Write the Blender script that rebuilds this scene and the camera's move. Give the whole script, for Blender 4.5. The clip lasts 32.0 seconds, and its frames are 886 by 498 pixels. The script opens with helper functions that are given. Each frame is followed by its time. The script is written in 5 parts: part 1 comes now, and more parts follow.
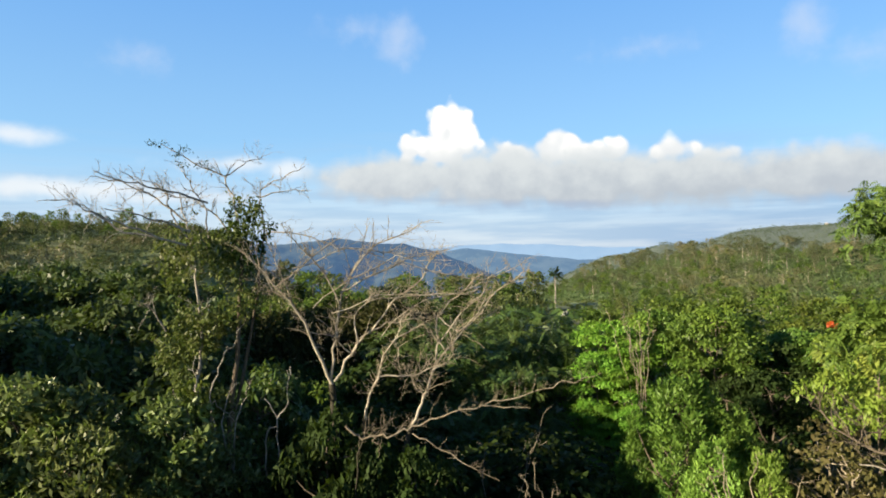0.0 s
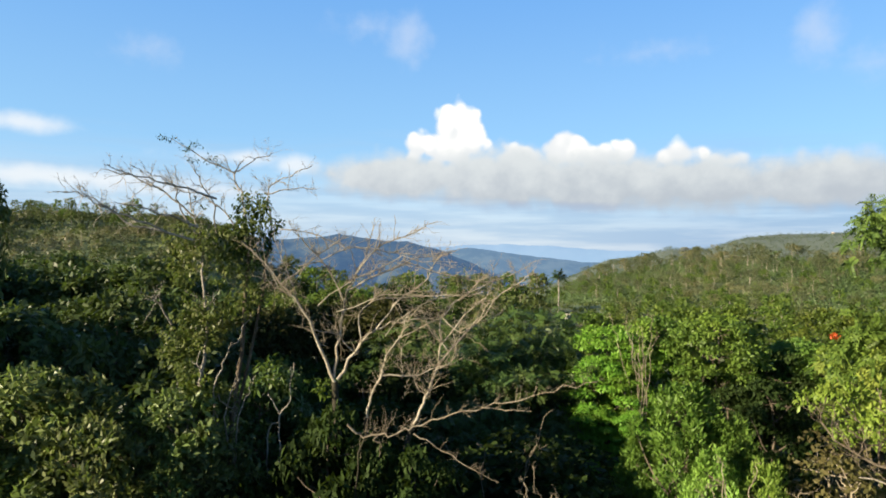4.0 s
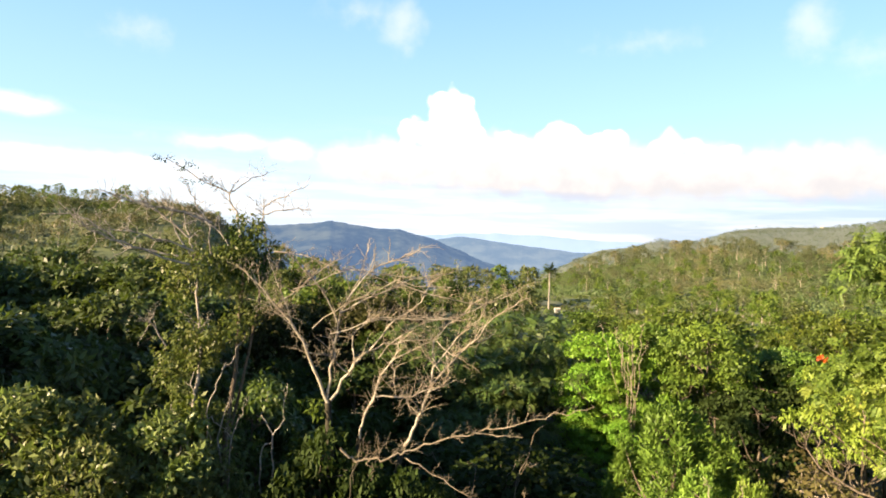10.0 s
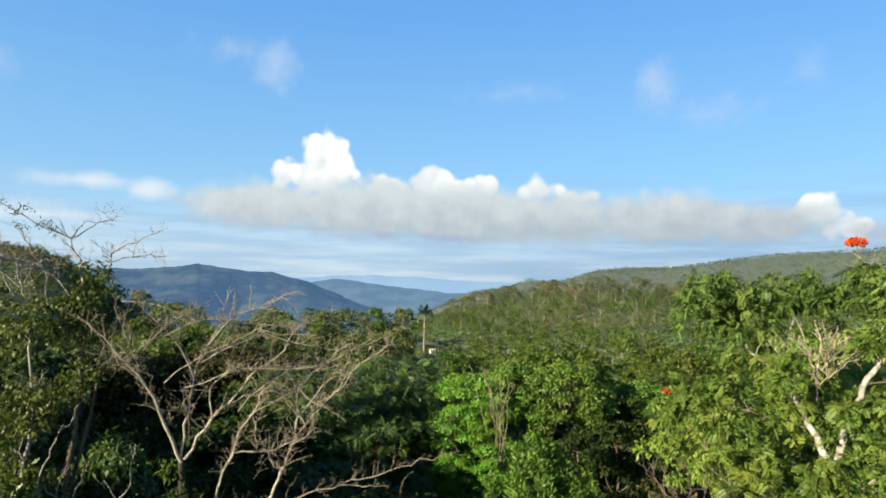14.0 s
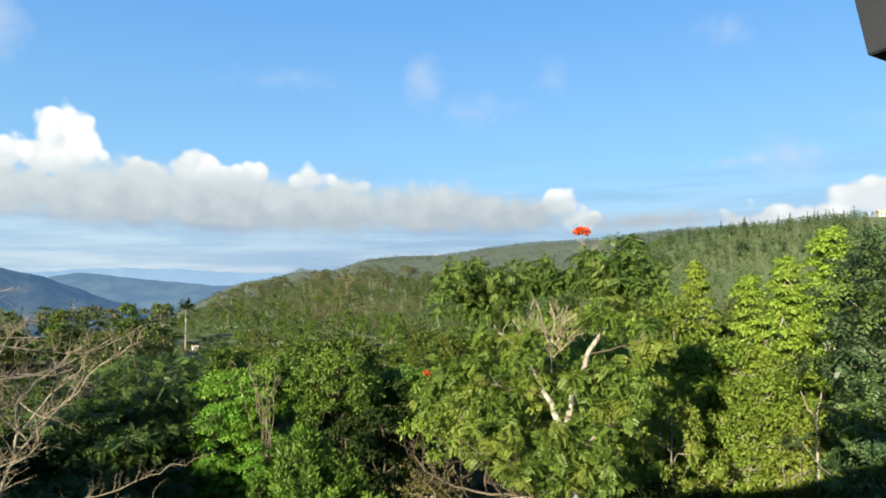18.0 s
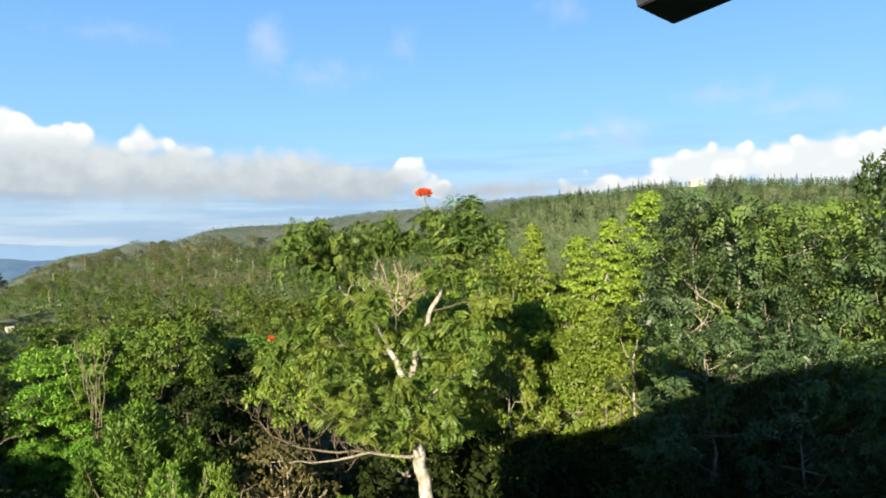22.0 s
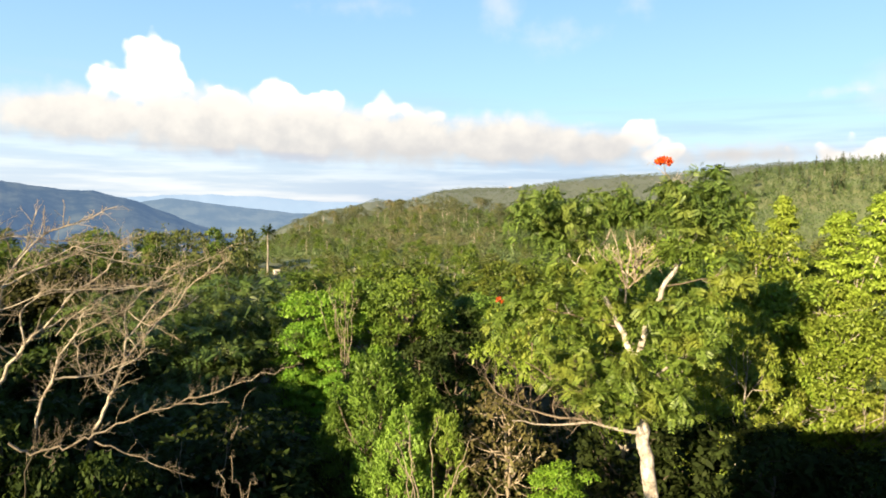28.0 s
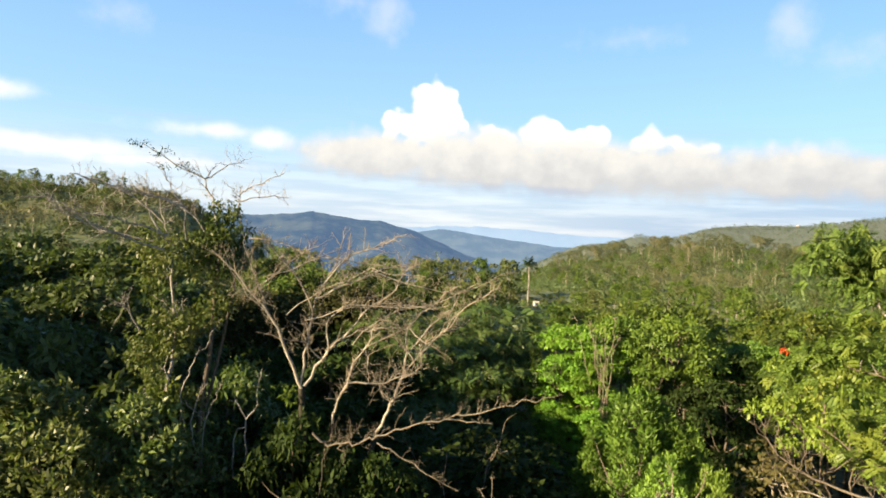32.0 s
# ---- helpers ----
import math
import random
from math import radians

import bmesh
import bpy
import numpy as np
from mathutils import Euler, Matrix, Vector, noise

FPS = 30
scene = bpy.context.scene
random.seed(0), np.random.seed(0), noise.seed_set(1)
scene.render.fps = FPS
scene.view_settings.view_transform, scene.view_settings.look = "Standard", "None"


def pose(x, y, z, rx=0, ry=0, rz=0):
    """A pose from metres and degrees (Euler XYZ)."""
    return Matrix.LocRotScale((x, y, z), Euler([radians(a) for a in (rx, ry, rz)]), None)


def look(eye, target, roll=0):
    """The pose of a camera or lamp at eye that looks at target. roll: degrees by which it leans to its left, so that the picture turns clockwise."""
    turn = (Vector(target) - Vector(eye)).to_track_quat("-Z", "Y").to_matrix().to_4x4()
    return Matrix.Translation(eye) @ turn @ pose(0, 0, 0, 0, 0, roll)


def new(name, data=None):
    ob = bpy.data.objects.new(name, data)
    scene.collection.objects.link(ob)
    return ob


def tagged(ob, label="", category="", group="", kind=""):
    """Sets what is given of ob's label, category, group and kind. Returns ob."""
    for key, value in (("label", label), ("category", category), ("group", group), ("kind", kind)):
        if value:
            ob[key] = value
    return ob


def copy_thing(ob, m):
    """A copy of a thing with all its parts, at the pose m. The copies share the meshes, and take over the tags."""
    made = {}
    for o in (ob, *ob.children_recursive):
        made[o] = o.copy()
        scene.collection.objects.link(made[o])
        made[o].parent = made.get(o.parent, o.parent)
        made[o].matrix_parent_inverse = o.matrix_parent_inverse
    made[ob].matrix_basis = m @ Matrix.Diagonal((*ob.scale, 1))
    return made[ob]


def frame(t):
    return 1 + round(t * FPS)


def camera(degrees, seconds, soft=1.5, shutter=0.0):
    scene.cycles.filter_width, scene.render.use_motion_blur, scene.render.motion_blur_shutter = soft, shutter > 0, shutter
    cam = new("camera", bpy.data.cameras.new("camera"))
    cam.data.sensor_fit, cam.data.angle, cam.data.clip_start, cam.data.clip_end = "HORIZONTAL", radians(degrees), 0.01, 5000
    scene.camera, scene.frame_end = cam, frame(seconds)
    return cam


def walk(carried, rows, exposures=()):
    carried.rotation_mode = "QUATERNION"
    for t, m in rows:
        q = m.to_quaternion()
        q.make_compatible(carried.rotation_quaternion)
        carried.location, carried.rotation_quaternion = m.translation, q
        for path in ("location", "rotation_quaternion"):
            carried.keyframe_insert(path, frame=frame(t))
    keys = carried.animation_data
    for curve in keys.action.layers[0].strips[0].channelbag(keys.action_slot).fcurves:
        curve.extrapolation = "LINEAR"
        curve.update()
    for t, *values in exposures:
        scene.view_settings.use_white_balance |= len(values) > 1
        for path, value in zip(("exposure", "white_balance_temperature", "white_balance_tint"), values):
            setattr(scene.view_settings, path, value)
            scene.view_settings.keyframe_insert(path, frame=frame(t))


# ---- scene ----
cam = camera(68.46, 32.0, soft=1.8)
PATH = [
    (0, pose(0.016, -0.016, 19.810, 90.855, 1.082, -0.031)),
    (0.5, pose(-0.011, -0.034, 19.838, 90.653, 1.052, 0.368)),
    (1, pose(-0.010, -0.040, 19.853, 90.590, 0.902, 0.796)),
    (1.5, pose(-0.000, -0.039, 19.868, 90.592, 1.028, 1.291)),
    (2, pose(-0.015, -0.049, 19.879, 90.578, 0.963, 1.748)),
    (2.5, pose(0.010, -0.072, 19.879, 90.666, 0.779, 1.910)),
    (3, pose(0.029, -0.090, 19.853, 90.948, 0.876, 1.658)),
    (3.5, pose(-0.003, -0.093, 19.861, 90.872, 0.187, 1.042)),
    (5.5, pose(-0.038, -0.119, 19.989, 90.542, -1.356, -0.793)),
    (6, pose(-0.037, -0.059, 20.012, 90.796, -1.627, -0.843)),
    (6.5, pose(-0.034, 0.015, 20.062, 91.388, -1.643, -1.308)),
    (7, pose(-0.034, 0.038, 20.161, 92.270, -0.966, -1.564)),
    (7.5, pose(-0.081, -0.023, 20.319, 90.280, -1.965, -1.563)),
    (8, pose(-0.106, -0.115, 20.514, 86.975, -1.616, -1.426)),
    (8.5, pose(-0.145, -0.170, 20.679, 85.318, -0.742, -1.356)),
    (9, pose(-0.194, -0.174, 20.791, 86.121, -1.258, -1.038)),
    (9.5, pose(-0.183, -0.173, 20.866, 88.517, -1.517, -0.611)),
    (10, pose(-0.132, -0.194, 20.900, 89.728, -1.300, -0.447)),
    (10.5, pose(-0.106, -0.228, 20.927, 90.731, -1.254, -0.440)),
    (11, pose(-0.045, -0.256, 20.946, 91.390, -1.118, -1.061)),
    (11.5, pose(-0.039, -0.275, 20.969, 91.901, -0.824, -2.374)),
    (12, pose(0.007, -0.298, 20.996, 92.448, -0.831, -3.309)),
    (12.5, pose(0.049, -0.322, 21.000, 92.866, -0.667, -4.395)),
    (13, pose(0.094, -0.326, 21.002, 93.307, -0.990, -6.118)),
    (13.5, pose(0.133, -0.314, 20.995, 93.617, -0.595, -8.339)),
    (14, pose(0.171, -0.309, 21.015, 93.568, -0.512, -11.295)),
    (14.5, pose(0.233, -0.321, 20.997, 93.476, -0.223, -14.411)),
    (15, pose(0.267, -0.328, 20.990, 93.234, 0.370, -16.980)),
    (15.5, pose(0.301, -0.317, 21.003, 93.186, 0.312, -19.528)),
    (17.5, pose(0.366, -0.258, 20.993, 92.584, 0.369, -28.745)),
    (18, pose(0.468, -0.274, 20.993, 92.602, 0.835, -31.101)),
    (18.5, pose(0.500, -0.294, 20.983, 92.706, 1.003, -33.361)),
    (19, pose(0.541, -0.328, 20.987, 92.723, 1.135, -35.496)),
    (19.5, pose(0.558, -0.367, 20.982, 92.870, 0.823, -37.395)),
    (20, pose(0.560, -0.406, 20.950, 92.820, 0.918, -39.144)),
    (20.5, pose(0.566, -0.445, 20.917, 92.451, 1.116, -40.594)),
    (21, pose(0.572, -0.481, 20.850, 91.740, 1.580, -41.936)),
    (21.5, pose(0.572, -0.511, 20.786, 90.673, 1.771, -43.203)),
    (22, pose(0.578, -0.533, 20.735, 89.564, 1.764, -44.052)),
    (22.5, pose(0.575, -0.545, 20.697, 88.835, 1.680, -44.290)),
    (23, pose(0.578, -0.548, 20.665, 88.256, 1.977, -43.611)),
    (23.5, pose(0.561, -0.543, 20.670, 87.663, 1.873, -42.710)),
    (24, pose(0.541, -0.532, 20.707, 86.999, 1.708, -41.664)),
    (24.5, pose(0.532, -0.524, 20.742, 86.380, 1.587, -40.065)),
    (25, pose(0.541, -0.520, 20.784, 85.832, 1.248, -38.198)),
    (25.5, pose(0.514, -0.508, 20.834, 85.511, 1.489, -36.204)),
    (27.5, pose(0.378, -0.402, 20.843, 86.453, -0.147, -27.046)),
    (28, pose(0.298, -0.408, 20.861, 86.625, -0.369, -24.702)),
    (28.5, pose(0.307, -0.399, 20.851, 86.876, -0.581, -22.331)),
    (29, pose(0.286, -0.401, 20.832, 87.276, -1.103, -19.653)),
    (29.5, pose(0.233, -0.426, 20.815, 87.538, -1.511, -16.619)),
    (30, pose(0.203, -0.426, 20.815, 87.818, -1.775, -13.708)),
    (30.5, pose(0.152, -0.357, 20.812, 88.055, -1.708, -11.010)),
    (31, pose(0.103, -0.267, 20.794, 88.470, -1.859, -8.260)),
    (31.5, pose(0.043, -0.290, 20.817, 88.787, -2.245, -5.255)),
    (32, pose(0.076, -0.495, 20.822, 89.122, -2.223, -2.064)),
]
EXPOSURES = [(0, 1.41, 6700, 11), (7, 1.40, 6650, 11), (7.6, 1.45, 6850, 12), (8, 1.58, 7300, 14), (8.5, 1.76, 7500, 16), (9.2, 2.16, 7750, 21), (9.6, 2.22, 7900, 21), (10.4, 1.79, 7800, 19), (11, 1.53, 7500, 16), (12, 1.43, 7150, 15), (13, 1.36, 6750, 11), (13.8, 1.32, 6450, 7), (20.5, 1.34, 6450, 8), (22.5, 1.49, 6700, 10), (24, 1.62, 7050, 11), (25, 1.79, 7400, 14), (28, 1.79, 7800, 16), (32, 1.73, 7600, 15)]
walk(cam, PATH, EXPOSURES)

# ---------------------------------------------------------------- world, sun
SUN_AZ, SUN_EL = -120.0, 17.0          # degrees, clockwise from +Y
sun = new("sun", bpy.data.lights.new("sun", "SUN"))
sun.data.energy, sun.data.angle, sun.data.color = 5.0, radians(0.5), (1.0, 0.86, 0.64)
_sd = Vector((math.sin(radians(SUN_AZ)) * math.cos(radians(SUN_EL)), math.cos(radians(SUN_AZ)) * math.cos(radians(SUN_EL)), math.sin(radians(SUN_EL))))
sun.matrix_world = look(_sd * 50 + Vector((0, 0, 20)), (0, 0, 20))


class Nodes:
    """Short-hand for building a node tree."""

    def __init__(self, tree):
        self.t = tree

    def add(self, kind):
        return self.t.nodes.new(kind)

    def put(self, sock, v):
        if isinstance(v, bpy.types.NodeSocket):
            self.t.links.new(v, sock)
        else:
            sock.default_value = v

    def math(self, op, a, b=0.0, c=0.0, clamp=False):
        n = self.add("ShaderNodeMath")
        n.operation, n.use_clamp = op, clamp
        for i, v in enumerate((a, b, c)):
            self.put(n.inputs[i], v)
        return n.outputs[0]

    def step(self, v, lo, hi, a=0.0, b=1.0):
        n = self.add("ShaderNodeMapRange")
        n.interpolation_type = "SMOOTHSTEP"
        for i, x in enumerate((v, lo, hi, a, b)):
            self.put(n.inputs[i], x)
        return n.outputs[0]

    def mix(self, f, a, b, blend="MIX"):
        n = self.add("ShaderNodeMix")
        n.data_type, n.blend_type = "RGBA", blend
        self.put(n.inputs[0], f)
        for i, v in ((6, a), (7, b)):
            self.put(n.inputs[i], v if isinstance(v, bpy.types.NodeSocket) else (*v[:3], 1))
        return n.outputs[2]

    def noise(self, vec, scale, detail=4.0, rough=0.55, dist=0.0):
        n = self.add("ShaderNodeTexNoise")
        if vec is not None:
            self.put(n.inputs["Vector"], vec)
        n.inputs["Scale"].default_value, n.inputs["Detail"].default_value = scale, detail
        n.inputs["Roughness"].default_value, n.inputs["Distortion"].default_value = rough, dist
        return n.outputs[0]


world = bpy.data.worlds.new("sky")
scene.world = world
world.use_nodes = True
world.node_tree.nodes.clear()
w = Nodes(world.node_tree)
sky = w.add("ShaderNodeTexSky")
sky.sky_type, sky.sun_disc = "NISHITA", False
sky.sun_elevation, sky.sun_rotation = radians(SUN_EL), radians(SUN_AZ)
sky.altitude, sky.air_density, sky.dust_density, sky.ozone_density = 900, 1.0, 0.4, 3.0
way = w.add("ShaderNodeTexCoord").outputs["Generated"]
xyz = w.add("ShaderNodeSeparateXYZ")
w.put(xyz.inputs[0], way)
az = w.math("MULTIPLY", w.math("ARCTAN2", xyz.outputs[0], xyz.outputs[1]), 57.2958)
el = w.math("MULTIPLY", w.math("ARCSINE", xyz.outputs[2]), 57.2958)
flat = w.add("ShaderNodeCombineXYZ")
w.put(flat.inputs[0], az), w.put(flat.inputs[1], el)
n_big = w.noise(flat.outputs[0], 0.22, 3.0)
n_mid = w.noise(flat.outputs[0], 0.5, 3.0, 0.5)
n_fine = w.noise(flat.outputs[0], 1.6, 4.0, 0.6)
streak = w.add("ShaderNodeCombineXYZ")
w.put(streak.inputs[0], w.math("MULTIPLY", az, 0.07)), w.put(streak.inputs[1], w.math("MULTIPLY", el, 0.8))
n_streak = w.noise(streak.outputs[0], 1.0, 5.0)


def cloud(blobs):
    """Nearness to the nearest of some soft ellipses (azimuth, elevation, half width, half height)."""
    best = None
    for a, e, ra, re in blobs:
        u = w.math("DIVIDE", w.math("SUBTRACT", az, a), ra)
        v = w.math("DIVIDE", w.math("SUBTRACT", el, e), re)
        d = w.math("SQRT", w.math("ADD", w.math("MULTIPLY", u, u), w.math("MULTIPLY", v, v)))
        d = w.math("MULTIPLY", w.math("SUBTRACT", 1.0, d), min(re, 2.0))
        best = d if best is None else w.math("MAXIMUM", best, d)
    return best


bumps = w.math("ADD", w.math("MULTIPLY", w.math("SUBTRACT", n_mid, 0.5), 2.6), w.math("MULTIPLY", w.math("SUBTRACT", n_fine, 0.5), 0.5))
puffs = w.add("ShaderNodeTexVoronoi")
puffs.feature, puffs.inputs["Scale"].default_value, puffs.inputs["Smoothness"].default_value = "SMOOTH_F1", 0.75, 0.6
bent = w.add("ShaderNodeCombineXYZ")
w.put(bent.inputs[0], w.math("ADD", az, w.math("MULTIPLY", n_mid, 1.0))), w.put(bent.inputs[1], w.math("ADD", el, w.math("MULTIPLY", n_big, 1.0)))
w.put(puffs.inputs["Vector"], bent.outputs[0])
billow = w.math("ADD", w.math("MULTIPLY", w.math("SUBTRACT", 0.40, puffs.outputs["Distance"]), 1.3), w.math("MULTIPLY", bumps, 0.2))
# white towers standing behind the bank, and the white bank over the ridge
towers = cloud([(-2.6, 9.6, 1.6, 1.5), (1.0, 11.3, 2.6, 2.3), (0.1, 9.5, 4.0, 1.8), (6.0, 8.8, 4.0, 1.2), (10.2, 9.5, 2.6, 1.8), (13, 8.6, 4.0, 1.2), (15.3, 9.0, 1.5, 1.3), (19.7, 8.7, 2.6, 1.3), (23.4, 7.9, 2.4, 1.0), (41.2, 6.2, 1.9, 1.6), (43.2, 5.0, 2.4, 1.0),
                (60, 4.4, 7, 1.3), (67, 5.6, 7, 1.8), (75, 5.4, 8, 2.2), (88, 6, 12, 3), (102, 6, 16, 3), (-70, 7, 22, 3), (150, 7, 26, 4), (-140, 6, 25, 3)])
m_tower = w.math("MULTIPLY", w.step(w.math("ADD", towers, billow), -0.06, 0.5), w.step(el, 2.5, 4.6))
c_tower = w.mix(w.step(w.math("ADD", billow, w.math("MULTIPLY", el, 0.06)), 0.0, 0.95), (0.52, 0.55, 0.57), (0.715, 0.72, 0.705))
# the long grey bank in front of them, with a level base
body = cloud([(-4, 7.0, 7.5, 2.2), (5, 6.9, 9, 2.9), (13, 6.5, 9, 2.8), (21, 6.2, 9, 2.5), (30, 6.0, 8, 2.2), (37, 5.4, 6.5, 1.6), (49, 4.6, 8, 0.8), (57, 9.0, 1.2, 0.2)])
body = w.math("ADD", body, w.math("ADD", w.math("MULTIPLY", bumps, 0.4), w.math("MULTIPLY", billow, 0.45)))
base = w.math("SUBTRACT", w.math("ADD", el, w.math("ADD", w.math("MULTIPLY", n_streak, 2.0), w.math("MULTIPLY", az, 0.035))), 1.0)
m_bank = w.math("MULTIPLY", w.step(body, -0.5, 0.85), w.step(base, 3.5, 5.0))
grey = w.math("ADD", w.math("MULTIPLY", el, 0.14), w.math("MULTIPLY", bumps, 0.3))
c_bank = w.mix(w.step(grey, 0.5, 1.3), (0.31, 0.352, 0.395), (0.446, 0.485, 0.504))
c_bank = w.mix(w.step(base, 4.2, 5.4), (0.235, 0.30, 0.41), c_bank)
wisp = cloud([(-3.6, 18.6, 2.0, 2.2), (-7, 19.4, 2.6, 1.0), (29.6, 17.0, 1.9, 2.0), (17.3, 17.0, 3.0, 0.6), (55, 19.2, 1.8, 1.1), (68, 11.2, 3.4, 0.9), (73, 9.9, 3.6, 1.0), (59.2, 8.9, 2.6, 1.7), (34, 14.6, 3, 1.0), (41.2, 17, 1.2, 1.2), (-25, 16, 2, 1.0)])
m_wisp = w.math("MULTIPLY", w.step(w.math("ADD", wisp, w.math("MULTIPLY", bumps, 1.1)), -0.7, 2.1), 0.5)
scud = cloud([(-13.2, 7.8, 2.2, 0.9), (-17.5, 8.2, 5.0, 0.6), (-33.5, 9.7, 3.4, 0.8), (-31, 5.9, 12, 0.9), (-22, 5.4, 8, 0.6)])
m_scud = w.math("MULTIPLY", w.step(w.math("ADD", scud, w.math("MULTIPLY", bumps, 0.35)), -0.3, 0.8), 0.7)
haze = w.math("MULTIPLY", w.step(w.math("ADD", el, w.math("MULTIPLY", w.math("SUBTRACT", n_streak, 0.5), 8.0)), 0.5, 11.0, 0.95, 0.0), 1.0)
SKY = 0.10
col = w.mix(1.0, sky.outputs[0], (SKY * 0.8, SKY, SKY * 1.25), "MULTIPLY")
air = w.mix(w.step(el, 2.0, 30.0), (0.24, 0.448, 0.62), (0.095, 0.282, 0.62))
air = w.mix(w.step(el, 24.0, 42.0), air, (0.018, 0.05, 0.12))
col = w.mix(0.75, col, air)
veil = w.mix(w.step(n_streak, 0.4, 0.62), (0.30, 0.40, 0.51), (0.44, 0.50, 0.555))
veil = w.mix(w.step(az, 4.0, 26.0), veil, w.mix(w.step(n_streak, 0.4, 0.62), (0.23, 0.33, 0.46), (0.34, 0.41, 0.50)))
col = w.mix(haze, col, veil)
col = w.mix(m_wisp, col, (0.40, 0.47, 0.59))
col = w.mix(m_scud, col, (0.60, 0.615, 0.62))
col = w.mix(m_tower, col, c_tower)
col = w.mix(m_bank, col, c_bank)
bg = w.add("ShaderNodeBackground")
w.put(bg.inputs[0], col)
bg.inputs[1].default_value = 0.62
w.put(w.add("ShaderNodeOutputWorld").inputs[0], bg.outputs[0])

# ---------------------------------------------------------------- materials


def material(name):
    m = bpy.data.materials.new(name)
    m.use_nodes = True
    m.node_tree.nodes.clear()
    return m, Nodes(m.node_tree)


def leaf_material(name, dark, light, third=None, gloss=0.45, through_it=0.35, patch=0.35, spec=0.22):
    """Foliage: every leaf its own shade, whole boughs drifting between the tones, light coming through."""
    dark, light, third = [(0.74 * c[0], 0.74 * c[1], 0.75 * c[2]) if c else None for c in (dark, light, third)]
    m, n = material(name)
    geo = n.add("ShaderNodeNewGeometry")
    info = n.add("ShaderNodeObjectInfo")
    c = n.mix(geo.outputs["Random Per Island"], dark, light)
    if third:
        c = n.mix(n.step(n.noise(geo.outputs["Position"], patch, 3.0), 0.48, 0.66), c, third)
    hsv = n.add("ShaderNodeHueSaturation")
    n.put(hsv.inputs["Hue"], n.math("ADD", 0.488, n.math("MULTIPLY", info.outputs["Random"], 0.024)))
    n.put(hsv.inputs["Value"], n.math("ADD", 0.8, n.math("MULTIPLY", info.outputs["Random"], 0.4)))
    n.put(hsv.inputs["Color"], c)
    p = n.add("ShaderNodeBsdfPrincipled")
    n.put(p.inputs["Base Color"], hsv.outputs[0])
    p.inputs["Roughness"].default_value = gloss
    p.inputs["Specular IOR Level"].default_value = spec
    t = n.add("ShaderNodeBsdfTranslucent")
    n.put(t.inputs[0], n.mix(0.5, hsv.outputs[0], (0.105, 0.175, 0.01)))
    s = n.add("ShaderNodeMixShader")
    s.inputs[0].default_value = through_it
    n.put(s.inputs[1], p.outputs[0]), n.put(s.inputs[2], t.outputs[0])
    n.put(n.add("ShaderNodeOutputMaterial").inputs[0], s.outputs[0])
    return m


def rough_material(name, a, b, scale, c=None, rough=0.85, bump=0.4, fine=9.0):
    """Two tones in large patches, a third in fine grain, with relief."""
    m, n = material(name)
    geo = n.add("ShaderNodeNewGeometry").outputs["Position"]
    big, small = n.noise(geo, scale, 4.0, 0.6), n.noise(geo, scale * fine, 5.0, 0.65)
    col = n.mix(n.step(big, 0.38, 0.62), a, b)
    col = n.mix(n.step(small, 0.42, 0.7, 0.0, 0.8), col, c or [x * 0.55 for x in a])
    p = n.add("ShaderNodeBsdfPrincipled")
    n.put(p.inputs["Base Color"], col)
    p.inputs["Roughness"].default_value = rough
    p.inputs["Specular IOR Level"].default_value = 0.25
    bp = n.add("ShaderNodeBump")
    bp.inputs["Strength"].default_value, bp.inputs["Distance"].default_value = bump, 0.3 / scale / fine
    n.put(bp.inputs["Height"], small), n.put(p.inputs["Normal"], bp.outputs[0])
    n.put(n.add("ShaderNodeOutputMaterial").inputs[0], p.outputs[0])
    return m


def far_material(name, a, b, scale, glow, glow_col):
    """A ridge kilometres off: two diffuse tones, with the blue haze added as emission."""
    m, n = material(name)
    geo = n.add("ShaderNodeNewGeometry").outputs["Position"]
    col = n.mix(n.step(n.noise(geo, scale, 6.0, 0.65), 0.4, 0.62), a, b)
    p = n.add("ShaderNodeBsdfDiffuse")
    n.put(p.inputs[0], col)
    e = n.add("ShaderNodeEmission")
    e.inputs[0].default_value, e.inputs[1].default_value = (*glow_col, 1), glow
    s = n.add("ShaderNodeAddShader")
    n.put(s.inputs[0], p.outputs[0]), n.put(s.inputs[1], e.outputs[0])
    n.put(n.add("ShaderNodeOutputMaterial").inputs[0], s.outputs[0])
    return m


